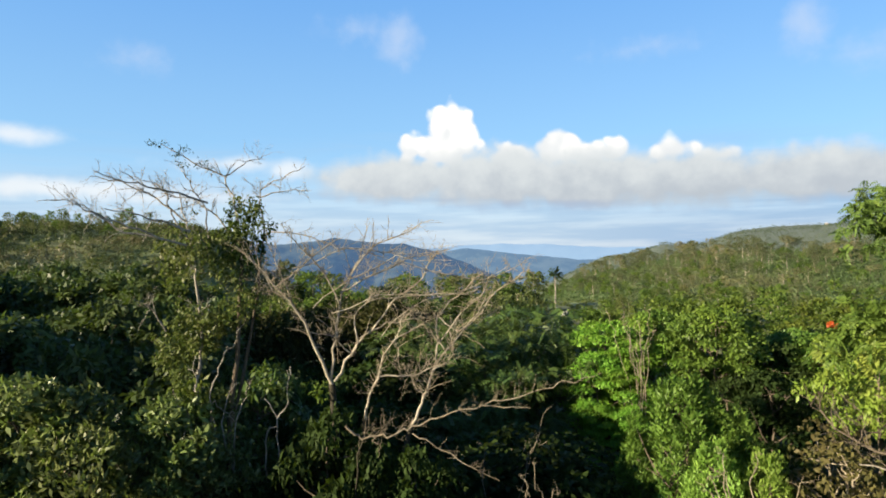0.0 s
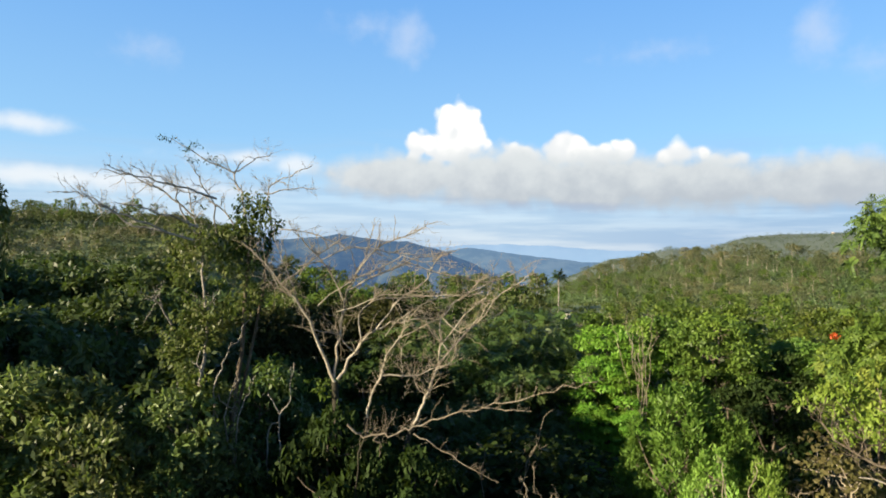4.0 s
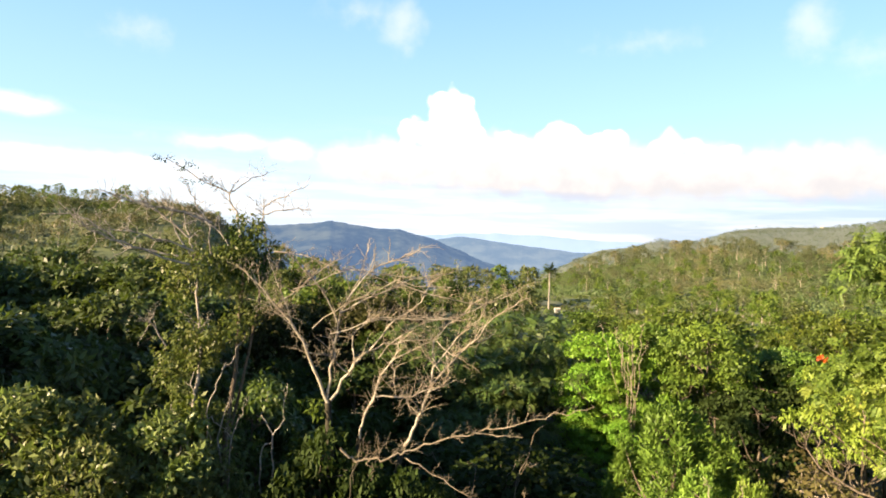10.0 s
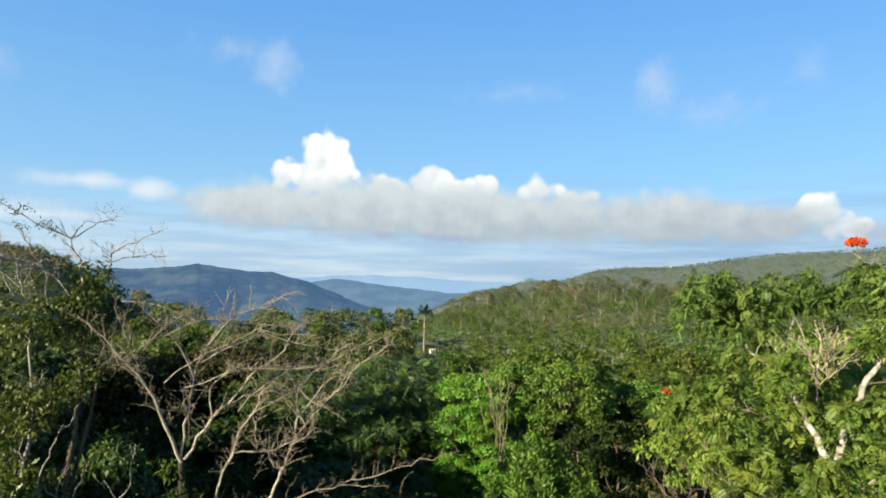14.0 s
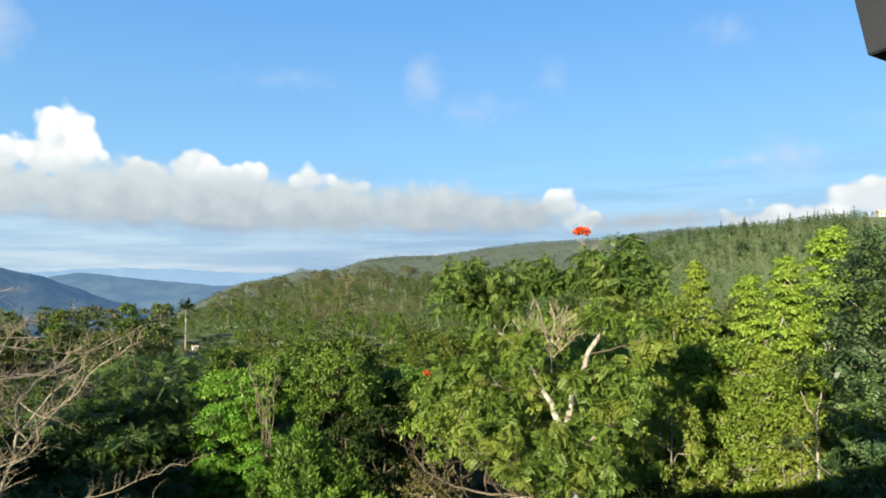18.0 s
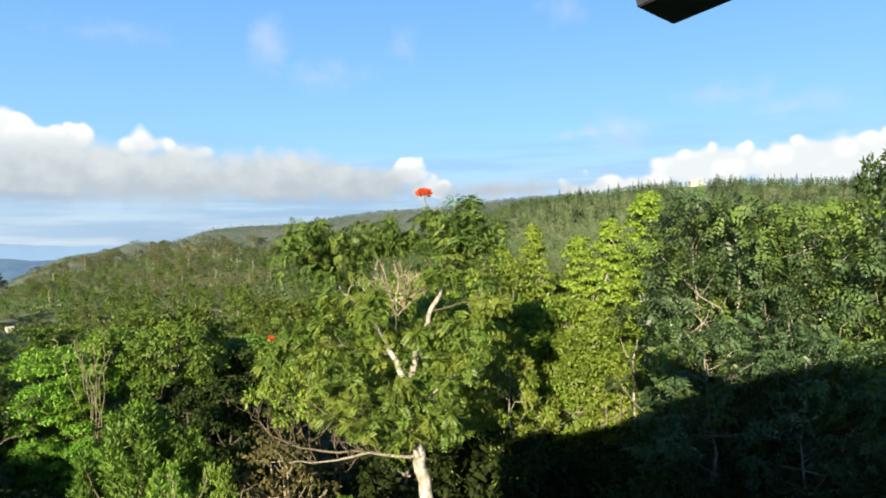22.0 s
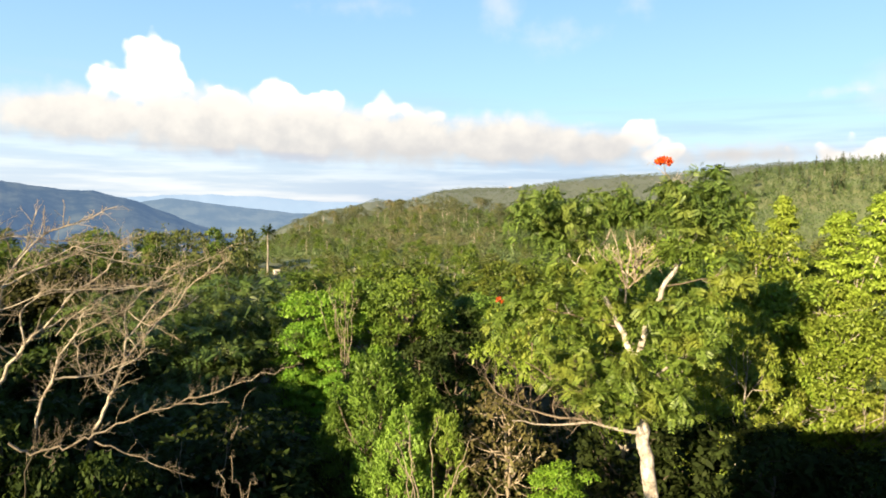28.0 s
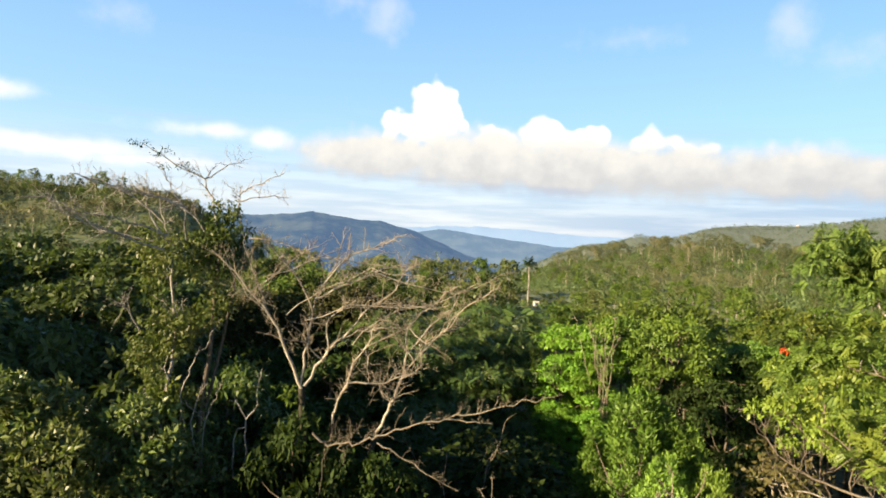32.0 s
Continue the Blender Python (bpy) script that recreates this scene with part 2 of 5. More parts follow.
def ground_material():
    """Dark litter under the near trees, rough olive pasture on the slopes beyond."""
    m, n = material("forest_floor")
    geo = n.add("ShaderNodeNewGeometry").outputs["Position"]
    ln = n.add("ShaderNodeVectorMath")
    ln.operation = "LENGTH"
    n.put(ln.inputs[0], geo)
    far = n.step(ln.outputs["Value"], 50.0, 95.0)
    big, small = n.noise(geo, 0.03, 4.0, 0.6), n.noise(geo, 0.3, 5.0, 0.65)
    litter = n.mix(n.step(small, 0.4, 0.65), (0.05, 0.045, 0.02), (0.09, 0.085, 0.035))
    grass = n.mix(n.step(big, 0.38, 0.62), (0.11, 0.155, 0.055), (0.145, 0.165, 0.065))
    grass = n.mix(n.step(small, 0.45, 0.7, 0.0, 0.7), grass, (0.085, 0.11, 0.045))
    # haze put into the pasture colour: greyer and bluer beyond some 500 m
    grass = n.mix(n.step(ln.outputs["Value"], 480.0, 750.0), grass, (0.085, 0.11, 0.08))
    p = n.add("ShaderNodeBsdfPrincipled")
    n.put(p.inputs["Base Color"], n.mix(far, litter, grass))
    p.inputs["Roughness"].default_value = 0.95
    bp = n.add("ShaderNodeBump")
    bp.inputs["Strength"].default_value, bp.inputs["Distance"].default_value = 0.5, 0.6
    n.put(bp.inputs["Height"], small), n.put(p.inputs["Normal"], bp.outputs[0])
    n.put(n.add("ShaderNodeOutputMaterial").inputs[0], p.outputs[0])
    return m


M_SOIL = ground_material()
M_BARK = rough_material("bark", (0.10, 0.08, 0.055), (0.15, 0.125, 0.09), 1.2, (0.045, 0.035, 0.025))
# bark of the low stems, with the shade they stand in put into its colour
M_SHADED = rough_material("shaded_bark", (0.03, 0.028, 0.018), (0.045, 0.041, 0.026), 1.2, (0.018, 0.016, 0.01))
M_PALE = rough_material("pale_bark", (0.25, 0.23, 0.185), (0.34, 0.315, 0.265), 1.4, (0.10, 0.085, 0.06))
M_DEAD = rough_material("dead_wood", (0.28, 0.245, 0.18), (0.40, 0.365, 0.28), 1.5, (0.10, 0.085, 0.055))
M_TWIG = rough_material("dead_twigs", (0.15, 0.125, 0.085), (0.22, 0.19, 0.135), 1.5, (0.07, 0.055, 0.035))
M_TAN = rough_material("tan_twigs", (0.215, 0.182, 0.125), (0.30, 0.262, 0.19), 1.5, (0.12, 0.09, 0.055))
M_WHITE = rough_material("lichen_bark", (0.27, 0.25, 0.205), (0.47, 0.445, 0.385), 2.6, (0.075, 0.065, 0.05), fine=3.2)
# green set near black, with some of the dip's shade in it
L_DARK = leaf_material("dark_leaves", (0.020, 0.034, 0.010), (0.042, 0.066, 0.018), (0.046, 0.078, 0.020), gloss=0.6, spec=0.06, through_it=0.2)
L_WOOD = leaf_material("woodland_leaves", (0.036, 0.066, 0.022), (0.095, 0.145, 0.042), (0.10, 0.14, 0.04), spec=0.25, through_it=0.25)
L_GLOSS = leaf_material("glossy_leaves", (0.05, 0.08, 0.028), (0.30, 0.36, 0.12), (0.20, 0.28, 0.075), gloss=0.42, spec=0.3, patch=0.8)
L_MID = leaf_material("mid_leaves", (0.065, 0.12, 0.018), (0.155, 0.235, 0.04), (0.19, 0.25, 0.042))
L_BRIGHT = leaf_material("bright_leaves", (0.135, 0.33, 0.028), (0.295, 0.53, 0.068), (0.26, 0.47, 0.055), through_it=0.36)
L_LEAFY = leaf_material("leafy_leaves", (0.085, 0.175, 0.028), (0.215, 0.365, 0.062), (0.24, 0.40, 0.055), patch=0.5, through_it=0.34)
L_FEATHER = leaf_material("feather_leaves", (0.045, 0.085, 0.022), (0.115, 0.175, 0.044), (0.09, 0.145, 0.036), through_it=0.2)
L_VINE = leaf_material("creeper_leaves", (0.055, 0.082, 0.022), (0.17, 0.195, 0.055), (0.13, 0.135, 0.042), gloss=0.4, patch=1.2)
L_SHRUB = leaf_material("shrub_leaves", (0.085, 0.20, 0.028), (0.235, 0.42, 0.075), (0.19, 0.37, 0.055), through_it=0.38)
L_SPRIG = leaf_material("sprig_leaves", (0.16, 0.30, 0.04), (0.36, 0.54, 0.10), (0.28, 0.46, 0.08), through_it=0.4)
L_LIME = leaf_material("lime_leaves", (0.17, 0.29, 0.035), (0.32, 0.46, 0.075), (0.33, 0.41, 0.075), through_it=0.36)
L_YELLOW = leaf_material("yellow_leaves", (0.29, 0.45, 0.05), (0.46, 0.64, 0.11), (0.38, 0.54, 0.08), through_it=0.42)
L_TULIP = leaf_material("tulip_leaves", (0.085, 0.18, 0.03), (0.26, 0.43, 0.08), (0.32, 0.44, 0.08), patch=0.7, through_it=0.36)
L_TOP = leaf_material("high_tulip_leaves", (0.05, 0.10, 0.022), (0.19, 0.285, 0.06), (0.24, 0.315, 0.07), patch=0.9, through_it=0.32)
L_OLIVE = leaf_material("olive_leaves", (0.095, 0.14, 0.036), (0.18, 0.225, 0.065), (0.20, 0.205, 0.075), patch=0.08)
L_HILL = leaf_material("hilltop_leaves", (0.066, 0.084, 0.033), (0.135, 0.145, 0.063), (0.20, 0.172, 0.095), patch=0.05)
L_FLAT = leaf_material("far_crown_leaves", (0.05, 0.07, 0.032), (0.165, 0.19, 0.08), (0.22, 0.205, 0.095), patch=0.03, through_it=0.2)
# haze put into the leaf colour: slope tones lightened, crest tones greyed
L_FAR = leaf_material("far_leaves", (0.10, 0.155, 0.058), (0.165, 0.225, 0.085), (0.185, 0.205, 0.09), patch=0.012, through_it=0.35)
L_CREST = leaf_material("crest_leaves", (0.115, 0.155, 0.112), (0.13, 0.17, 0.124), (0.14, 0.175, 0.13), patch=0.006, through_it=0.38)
L_BLUE = leaf_material("bluish_leaves", (0.03, 0.065, 0.03), (0.135, 0.215, 0.088), (0.175, 0.28, 0.062), through_it=0.26, gloss=0.36, patch=0.3)
L_DRY = leaf_material("dry_leaves", (0.11, 0.10, 0.04), (0.19, 0.165, 0.06), (0.12, 0.14, 0.04))
L_DIM = leaf_material("dim_leaves", (0.028, 0.034, 0.012), (0.085, 0.088, 0.03), (0.11, 0.10, 0.04), gloss=0.6, spec=0.08, through_it=0.2, patch=0.15)
L_RED = leaf_material("red_petals", (0.80, 0.045, 0.012), (0.88, 0.075, 0.02), gloss=0.5)
L_ORANGE = leaf_material("orange_petals", (0.80, 0.16, 0.02), (0.85, 0.26, 0.04), gloss=0.5)
# needles paler than near ones, the haze of distance being in the colour
L_PINE = leaf_material("pine_needles", (0.085, 0.155, 0.055), (0.145, 0.225, 0.08), (0.155, 0.22, 0.08), patch=0.01, through_it=0.38)

# ---------------------------------------------------------------- mesh tools


def rng(seed):
    return np.random.default_rng(seed)


def unit(v):
    return v / np.maximum(np.linalg.norm(v, axis=-1, keepdims=True), 1e-9)


def mesh_of(name, verts, faces, mat, smooth=False):
    """A mesh from an array of points and an array of quads or triangles."""
    me = bpy.data.meshes.new(name)
    verts, faces = np.asarray(verts, np.float32), np.asarray(faces, np.int32)
    k = faces.shape[1]
    me.vertices.add(len(verts)), me.loops.add(faces.size), me.polygons.add(len(faces))
    me.vertices.foreach_set("co", verts.ravel())
    me.loops.foreach_set("vertex_index", faces.ravel())
    me.polygons.foreach_set("loop_start", np.arange(0, faces.size, k, dtype=np.int32))
    if smooth:
        me.polygons.foreach_set("use_smooth", np.ones(len(faces), bool))
    me.materials.append(mat)
    me.update(calc_edges=True)
    return me


def part_mesh(name, me, parent, label=""):
    ob = new(name, me)
    ob.parent = parent
    if name == "twig_spray":
        ob["kind"] = "stuff"
    if label:
        ob["label"] = label
    return ob


def part(name, bm, mat, parent, label=""):
    me = bpy.data.meshes.new(name)
    bm.to_mesh(me), bm.free()
    me.materials.append(mat)
    return part_mesh(name, me, parent, label)


def tubes(paths, sides=6):
    """Tapered round limbs: each path is an array of x, y, z, radius."""
    V, F, at = [], [], 0
    ang = np.arange(sides) * 2 * np.pi / sides
    for p in paths:
        p = np.asarray(p, float)
        t = unit(np.gradient(p[:, :3], axis=0))
        ref = np.array([0.31, 0.95, 0.12]) if abs(t[0] @ np.array([0.31, 0.95, 0.12])) < 0.85 else np.array([0.9, -0.2, 0.3])
        a = unit(np.cross(t, ref))
        b = np.cross(t, a)
        ring = p[:, None, :3] + p[:, None, 3:4] * (a[:, None] * np.cos(ang)[None, :, None] + b[:, None] * np.sin(ang)[None, :, None])
        n = len(p)
        V.append(ring.reshape(-1, 3))
        i = np.arange(n - 1)[:, None] * sides + np.arange(sides)[None]
        j = np.arange(n - 1)[:, None] * sides + (np.arange(sides)[None] + 1) % sides
        F.append(np.stack([i, j, j + sides, i + sides], -1).reshape(-1, 4) + at)
        at += n * sides
    return np.concatenate(V), np.concatenate(F)


def leaves(pos, way, up, length, width, fold=0.18):
    """One folded quad a leaf: stalk end, one side, tip, other side."""
    way = unit(way)
    side = unit(np.cross(way, up))
    nor = np.cross(side, way)
    L, W = length[:, None], width[:, None]
    mid = pos + way * L * 0.45
    v = np.stack([pos, mid + side * W * 0.5 + nor * W * fold, pos + way * L - nor * L * 0.08, mid - side * W * 0.5 + nor * W * fold], 1)
    return v.reshape(-1, 3), np.arange(len(pos) * 4).reshape(-1, 4)


def bend(r, a, b, n=6, sag=0.0, wob=0.06, r0=0.05, r1=0.01):
    """A crooked limb from a to b: sag lifts (or drops) its middle."""
    a, b = np.asarray(a, float), np.asarray(b, float)
    s = np.linspace(0, 1, n)[:, None]
    p = a + (b - a) * s
    d = np.linalg.norm(b - a)
    p[:, 2:3] += sag * d * np.sin(s * np.pi)
    k = r.normal(0, wob * d, (n, 3)) * np.sin(s * np.pi)
    p = p + k
    return np.concatenate([p, r0 + (r1 - r0) * s ** 0.8], 1)


def twigs(r, limb, n, length, up=0.5, r0=0.015, lo=0.25, sub=2, wob=0.08, along=0.8):
    """Side shoots off a limb, and shoots off those."""
    out = []
    for _ in range(n):
        f = r.uniform(lo, 1.0)
        i = min(int(f * (len(limb) - 1)), len(limb) - 2)
        g = f * (len(limb) - 1) - i
        p = limb[i, :3] * (1 - g) + limb[i + 1, :3] * g
        t = unit(limb[i + 1, :3] - limb[i, :3])
        d = unit(t * along + r.normal(0, 0.7, 3) + np.array([0, 0, up]))
        ln = length * r.uniform(0.5, 1.2) * (1.15 - 0.6 * f)
        rr = min(r0, limb[i, 3] * 0.7)
        q = bend(r, p, p + d * ln, 5, 0.05, wob, rr, rr * 0.35)
        out.append(q)
        if sub > 0:
            out += twigs(r, q, 3, ln * 0.55, up, rr * 0.7, 0.3, sub - 1, wob, along)
    return out


def clump_leaves(r, centres, radii, per, leaf, ratio=0.45, droop=0.3, squash=0.7, up_bias=0.25, frond=0, cap=1.0):
    """Leaves gathered round shoot tips. frond: leaflets along a stalk instead of single leaves."""
    n = len(centres) * per
    c = np.repeat(centres, per, 0)
    rad = np.repeat(radii, per)[:, None]
    u = unit(r.normal(0, 1, (n, 3)))
    u[:, 2] = np.where(u[:, 2] < -cap, -u[:, 2], u[:, 2])
    pos = c + u * rad * r.uniform(0.25, 1.0, (n, 1)) ** 0.5 * np.array([1, 1, squash])
    way = unit(u * np.array([0.45, 0.45, 0.2]) + r.normal(0, 0.6, (n, 3)) - np.array([0, 0, droop]))
    up = unit(u * 0.75 + np.array([0, 0, 0.35 + up_bias]) + r.normal(0, 0.42, (n, 3)))
    ln = leaf * r.uniform(0.65, 1.25, n)
    if not frond:
        return leaves(pos, way, up, ln, ln * ratio)
    side = unit(np.cross(way, up))
    P, W, U, S = [], [], [], []
    for k in range(frond):
        f = (k + 0.6) / frond
        q = pos + way * (ln * f)[:, None] - np.array([0, 0, 1]) * (ln * f * f * 0.22)[:, None]
        for s in (-1, 1):
            P.append(q), W.append(unit(side * s + way * 0.5 - np.array([0, 0, 0.3]))), U.append(up), S.append(ln * 0.36 * (1.15 - 0.5 * abs(f - 0.4)))
    S = np.concatenate(S)
    return leaves(np.concatenate(P), np.concatenate(W), np.concatenate(U), S, S * ratio)


def skeleton_tree(r, height, spread, lobes, crown_from=0.35, lean=0.03, trunk_r=0.15, cone=0.0, limbs=8, flat=0.0):
    """Trunk, limbs, twigs and the middles of the leafy lobes of a tree with its foot at the origin.
    cone: a pointed crown; flat: lobes gathered into level layers."""
    top = np.array([r.normal(0, lean) * height, r.normal(0, lean) * height, height * (0.86 + 0.1 * cone)])
    trunk = bend(r, (0, 0, -0.6), top, 9, 0, 0.015, trunk_r, trunk_r * 0.2)
    g = (np.arange(lobes) + r.uniform(0, 1, lobes)) / lobes
    g = g ** (0.8 if cone < 0.5 else 1.15)
    prof = np.where(g > 0.3, np.sqrt(np.maximum(0.0, 1 - ((g - 0.3) / 0.72) ** 2)), 0.72 + 0.28 * g / 0.3)
    prof = prof * (1 - cone) + cone * ((1 - g) ** 0.85 + 0.05)
    if flat:
        g = np.round(g * 4) / 4 * flat + g * (1 - flat)
    a = np.arange(lobes) * 2.4 + r.normal(0, 0.35, lobes)
    lop = 1 + 0.22 * np.sin(a + r.uniform(0, 6)) + 0.12 * np.sin(3 * a + r.uniform(0, 6))
    rad = spread * prof * lop * r.uniform(0.55, 1.0, lobes) * np.where(r.random(lobes) < 0.2, 0.5, 1)
    z = height * (crown_from + (0.94 - crown_from) * g)
    f = (z / height)[:, None]
    tips = np.stack([np.cos(a) * rad, np.sin(a) * rad, z], 1) + np.concatenate([top[:2] * f, f * 0], 1)
    boughs, small = [], []
    order = r.permutation(lobes)
    for n, k in enumerate(order):
        t = tips[k]
        drop = np.linalg.norm(t[:2] - top[:2] * f[k]) * (0.75 - 0.45 * cone)
        fz = np.clip((t[2] - drop) / height, 0.18, 0.9)
        s = fz / (0.86 + 0.1 * cone) * 8
        q = int(min(s, 7))
        root = trunk[q, :3] + (trunk[q + 1, :3] - trunk[q, :3]) * min(s - q, 1.0)
        if n < limbs:
            boughs.append(bend(r, root, t, 6, -0.05, 0.04, min(trunk[q, 3] * 0.6, 0.09), 0.015))
        elif boughs:
            root = min((c[int(r.integers(2, 5)), :3] for c in boughs), key=lambda w_: np.linalg.norm(w_ - t) + max(0, w_[2] - t[2]) * 2)
            small.append(bend(r, root, t, 4, -0.04, 0.05, 0.03, 0.01))
    size = r.uniform(0.7, 1.2, lobes) * (1 - 0.6 * cone * g)
    return trunk, boughs, small, tips, size


def plant(name, parts_list, label, category, group=""):
    """An Empty at the foot with one mesh a part."""
    root = new(name)
    tagged(root, label, category, group)
    for nm, me, lab, *sort in parts_list:
        tagged(part_mesh(nm, me, root, lab), kind=sort[0] if sort else "")
    return root


def tree_parts(r, bark, leafmat, per, leaf, clump, frond=0, ratio=0.5, droop=0.3, squash=0.7, sides=7, **kw):
    trunk, boughs, small, tips, size = skeleton_tree(r, **kw)
    out = [("trunk", mesh_of("trunk", *tubes([trunk], sides), bark, True), "")]
    for q in boughs:
        out.append(("branch", mesh_of("branch", *tubes([q], 5), bark, True), ""))
    if small:
        out.append(("twig_spray", mesh_of("twig_spray", *tubes(small, 3), bark, True), "", "stuff"))
    v, f = clump_leaves(r, tips, clump * size, per, leaf, ratio, droop, squash, frond=frond, cap=0.3)
    out.append(("crown", mesh_of("crown", v, f, leafmat), ""))
    return out


def polar(yaw, d):
    return math.sin(radians(yaw)) * d, math.cos(radians(yaw)) * d


# ---------------------------------------------------------------- ground


def ss(x, a, b):
    t = np.clip((x - a) / (b - a), 0, 1)
    return t * t * (3 - 2 * t)


# the long slope on the far side: bearings and elevations of its middle shoulder and of its crest
MID_A, MID_E = [4, 8, 12, 17, 22, 26, 30, 35, 40, 45, 50, 56, 63, 66, 75, 95], [-5.6, -4.3, -2.3, -1.2, -0.4, -0.25, -0.5, -0.5, -0.3, 0.7, 2.9, 3.5, 3.9, 3.95, 3.5, 3.0]
FAR_A, FAR_E = [4, 8, 12, 14, 17, 18.8, 20, 22, 24.2, 29, 34.4, 41, 48, 56, 70, 95], [-3.9, -2.9, -1.1, -0.25, 0.32, 0.95, 0.6, 0.72, 1.58, 2.1, 2.6, 3.0, 3.6, 3.4, 2.5, 2]


def mid_dist(a):
    return np.interp(a, [8, 45, 65, 80], [480, 520, 560, 500])


def far_dist(a):
    return np.interp(a, [8, 25, 50, 80], [1700, 1500, 1300, 1000])


def ground(x, y):
    """Height of the land: a hillside under the house, a wooded dip, a near hill and a long far slope."""
    x, y = np.asarray(x, float), np.asarray(y, float)
    d = np.hypot(x, y) + 1e-6
    a = np.degrees(np.arctan2(x, y))
    near = 12.0 - 5.5 * ss(d, 6, 26) - 1.5 * ss(d, 26, 60) - 1.0 * ss(d, 60, 160)
    behind = ss(np.abs(a), 95, 130)
    near = near * (1 - behind) + behind * (12.0 + 10 * ss(d, 30, 300))
    left = ss(-a, 10, 22) * (1 - ss(-a, 70, 110))
    z = near + left * (28.0 * ss(d, 80, 240) - 30 * ss(d, 260, 600))
    right = ss(a, 4, 9) * (1 - ss(a, 95, 130))
    em, dm, ec, dc = np.interp(a, MID_A, MID_E), mid_dist(a), np.interp(a, FAR_A, FAR_E), far_dist(a)
    lg = np.log(d)
    e = -5.9 + 1.5 * ss(lg, np.log(130), np.log(230)) + (em + 4.4) * ss(lg, np.log(200), np.log(dm))
    back = 0.7 * ss(lg, np.log(dm), np.log(dm * 1.35))
    e = e - back + (ec - em + 0.7) * ss(lg, np.log(dm * 1.35), np.log(dc))
    slope = 20.9 + d * np.tan(np.radians(e))
    slope = np.where(d > dc, 20.9 + dc * np.tan(np.radians(ec)) - (d - dc) * 0.1, slope)
    k = right * ss(d, 100, 190)
    z = z * (1 - k) + slope * k
    mid = (1 - ss(a, 4, 9)) * (1 - ss(-a, 60, 110)) * ss(d, 190, 1400)
    z = z - 150 * mid
    z = z + 0.5 * np.sin(x * 0.21 + 1.3) * np.sin(y * 0.17) * ss(d, 12, 40) + 0.006 * d * np.sin(x * 0.011) * np.sin(y * 0.013 + 2) * ss(d, 300, 700)
    return np.where(d > 2600, np.maximum(z, -220), z)


def build_ground():
    na, rad = 360, np.concatenate([[0.0], np.geomspace(3, 4900, 150)])
    ang = np.arange(na) * 2 * np.pi / na
    X, Y = rad[:, None] * np.sin(ang), rad[:, None] * np.cos(ang)
    V = np.stack([X, Y, ground(X, Y)], -1).reshape(-1, 3)
    i = np.arange(len(rad) - 1)[:, None] * na + np.arange(na)
    j = np.arange(len(rad) - 1)[:, None] * na + (np.arange(na) + 1) % na
    F = np.stack([i, i + na, j + na, j], -1).reshape(-1, 4)
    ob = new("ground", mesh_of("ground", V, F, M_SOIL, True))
    tagged(ob, "dark leaf-littered forest ground falling into a valley", "ground", kind="structure")


build_ground()


def ridge(name, d, yaws, els, depth, mat, label, seed, rough=0.05):
    """A mountain ridge with folds running down its near face."""
    r = rng(seed)
    n, m = 260, 26
    a = np.linspace(yaws[0], yaws[-1], n)
    e = np.interp(a, yaws, els)
    for k in range(1, 7):
        e = e + rough * np.sin(a * 0.9 * k * r.uniform(0.8, 1.3) + r.uniform(0, 6)) / k
    e += r.normal(0, rough * 0.25, n)
    s = np.linspace(0, 1, m)[:, None]
    folds = sum(np.sin(a * q + r.uniform(0, 6) + 5 * s) * g for q, g in ((0.35, 0.8), (0.8, 0.4), (1.7, 0.12)))
    dd = d - depth * s * (1 + 0.25 * folds * np.minimum(1, s * 3))
    z = 20 + dd * np.tan(np.radians(e)) * (1 - s) + (-260) * s ** 1.2
    V = np.stack([np.sin(np.radians(a)) * dd, np.cos(np.radians(a)) * dd, z], -1).reshape(-1, 3)
    i = np.arange(m - 1)[:, None] * n + np.arange(n - 1)
    F = np.stack([i, i + 1, i + n + 1, i + n], -1).reshape(-1, 4)
    ob = new(name, mesh_of(name, V, F, mat, True))
    tagged(ob, label, "mountain", kind="structure")


# haze painted in: each farther ridge glows a stronger, paler blue
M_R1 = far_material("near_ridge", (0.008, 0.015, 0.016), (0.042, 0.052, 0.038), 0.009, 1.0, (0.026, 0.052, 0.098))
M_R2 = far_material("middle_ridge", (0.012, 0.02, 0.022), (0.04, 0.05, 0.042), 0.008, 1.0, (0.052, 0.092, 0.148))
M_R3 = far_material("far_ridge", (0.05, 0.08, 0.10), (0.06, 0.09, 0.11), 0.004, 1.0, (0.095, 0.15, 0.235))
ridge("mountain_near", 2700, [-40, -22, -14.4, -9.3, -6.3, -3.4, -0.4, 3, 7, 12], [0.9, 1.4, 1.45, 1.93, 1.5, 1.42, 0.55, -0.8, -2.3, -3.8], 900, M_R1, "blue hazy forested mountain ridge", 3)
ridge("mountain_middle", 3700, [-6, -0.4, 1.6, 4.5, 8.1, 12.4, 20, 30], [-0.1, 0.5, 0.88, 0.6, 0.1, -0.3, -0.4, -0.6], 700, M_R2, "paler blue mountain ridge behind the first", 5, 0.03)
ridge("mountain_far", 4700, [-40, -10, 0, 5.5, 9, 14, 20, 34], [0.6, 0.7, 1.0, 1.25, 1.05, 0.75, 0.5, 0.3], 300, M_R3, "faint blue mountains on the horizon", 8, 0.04)

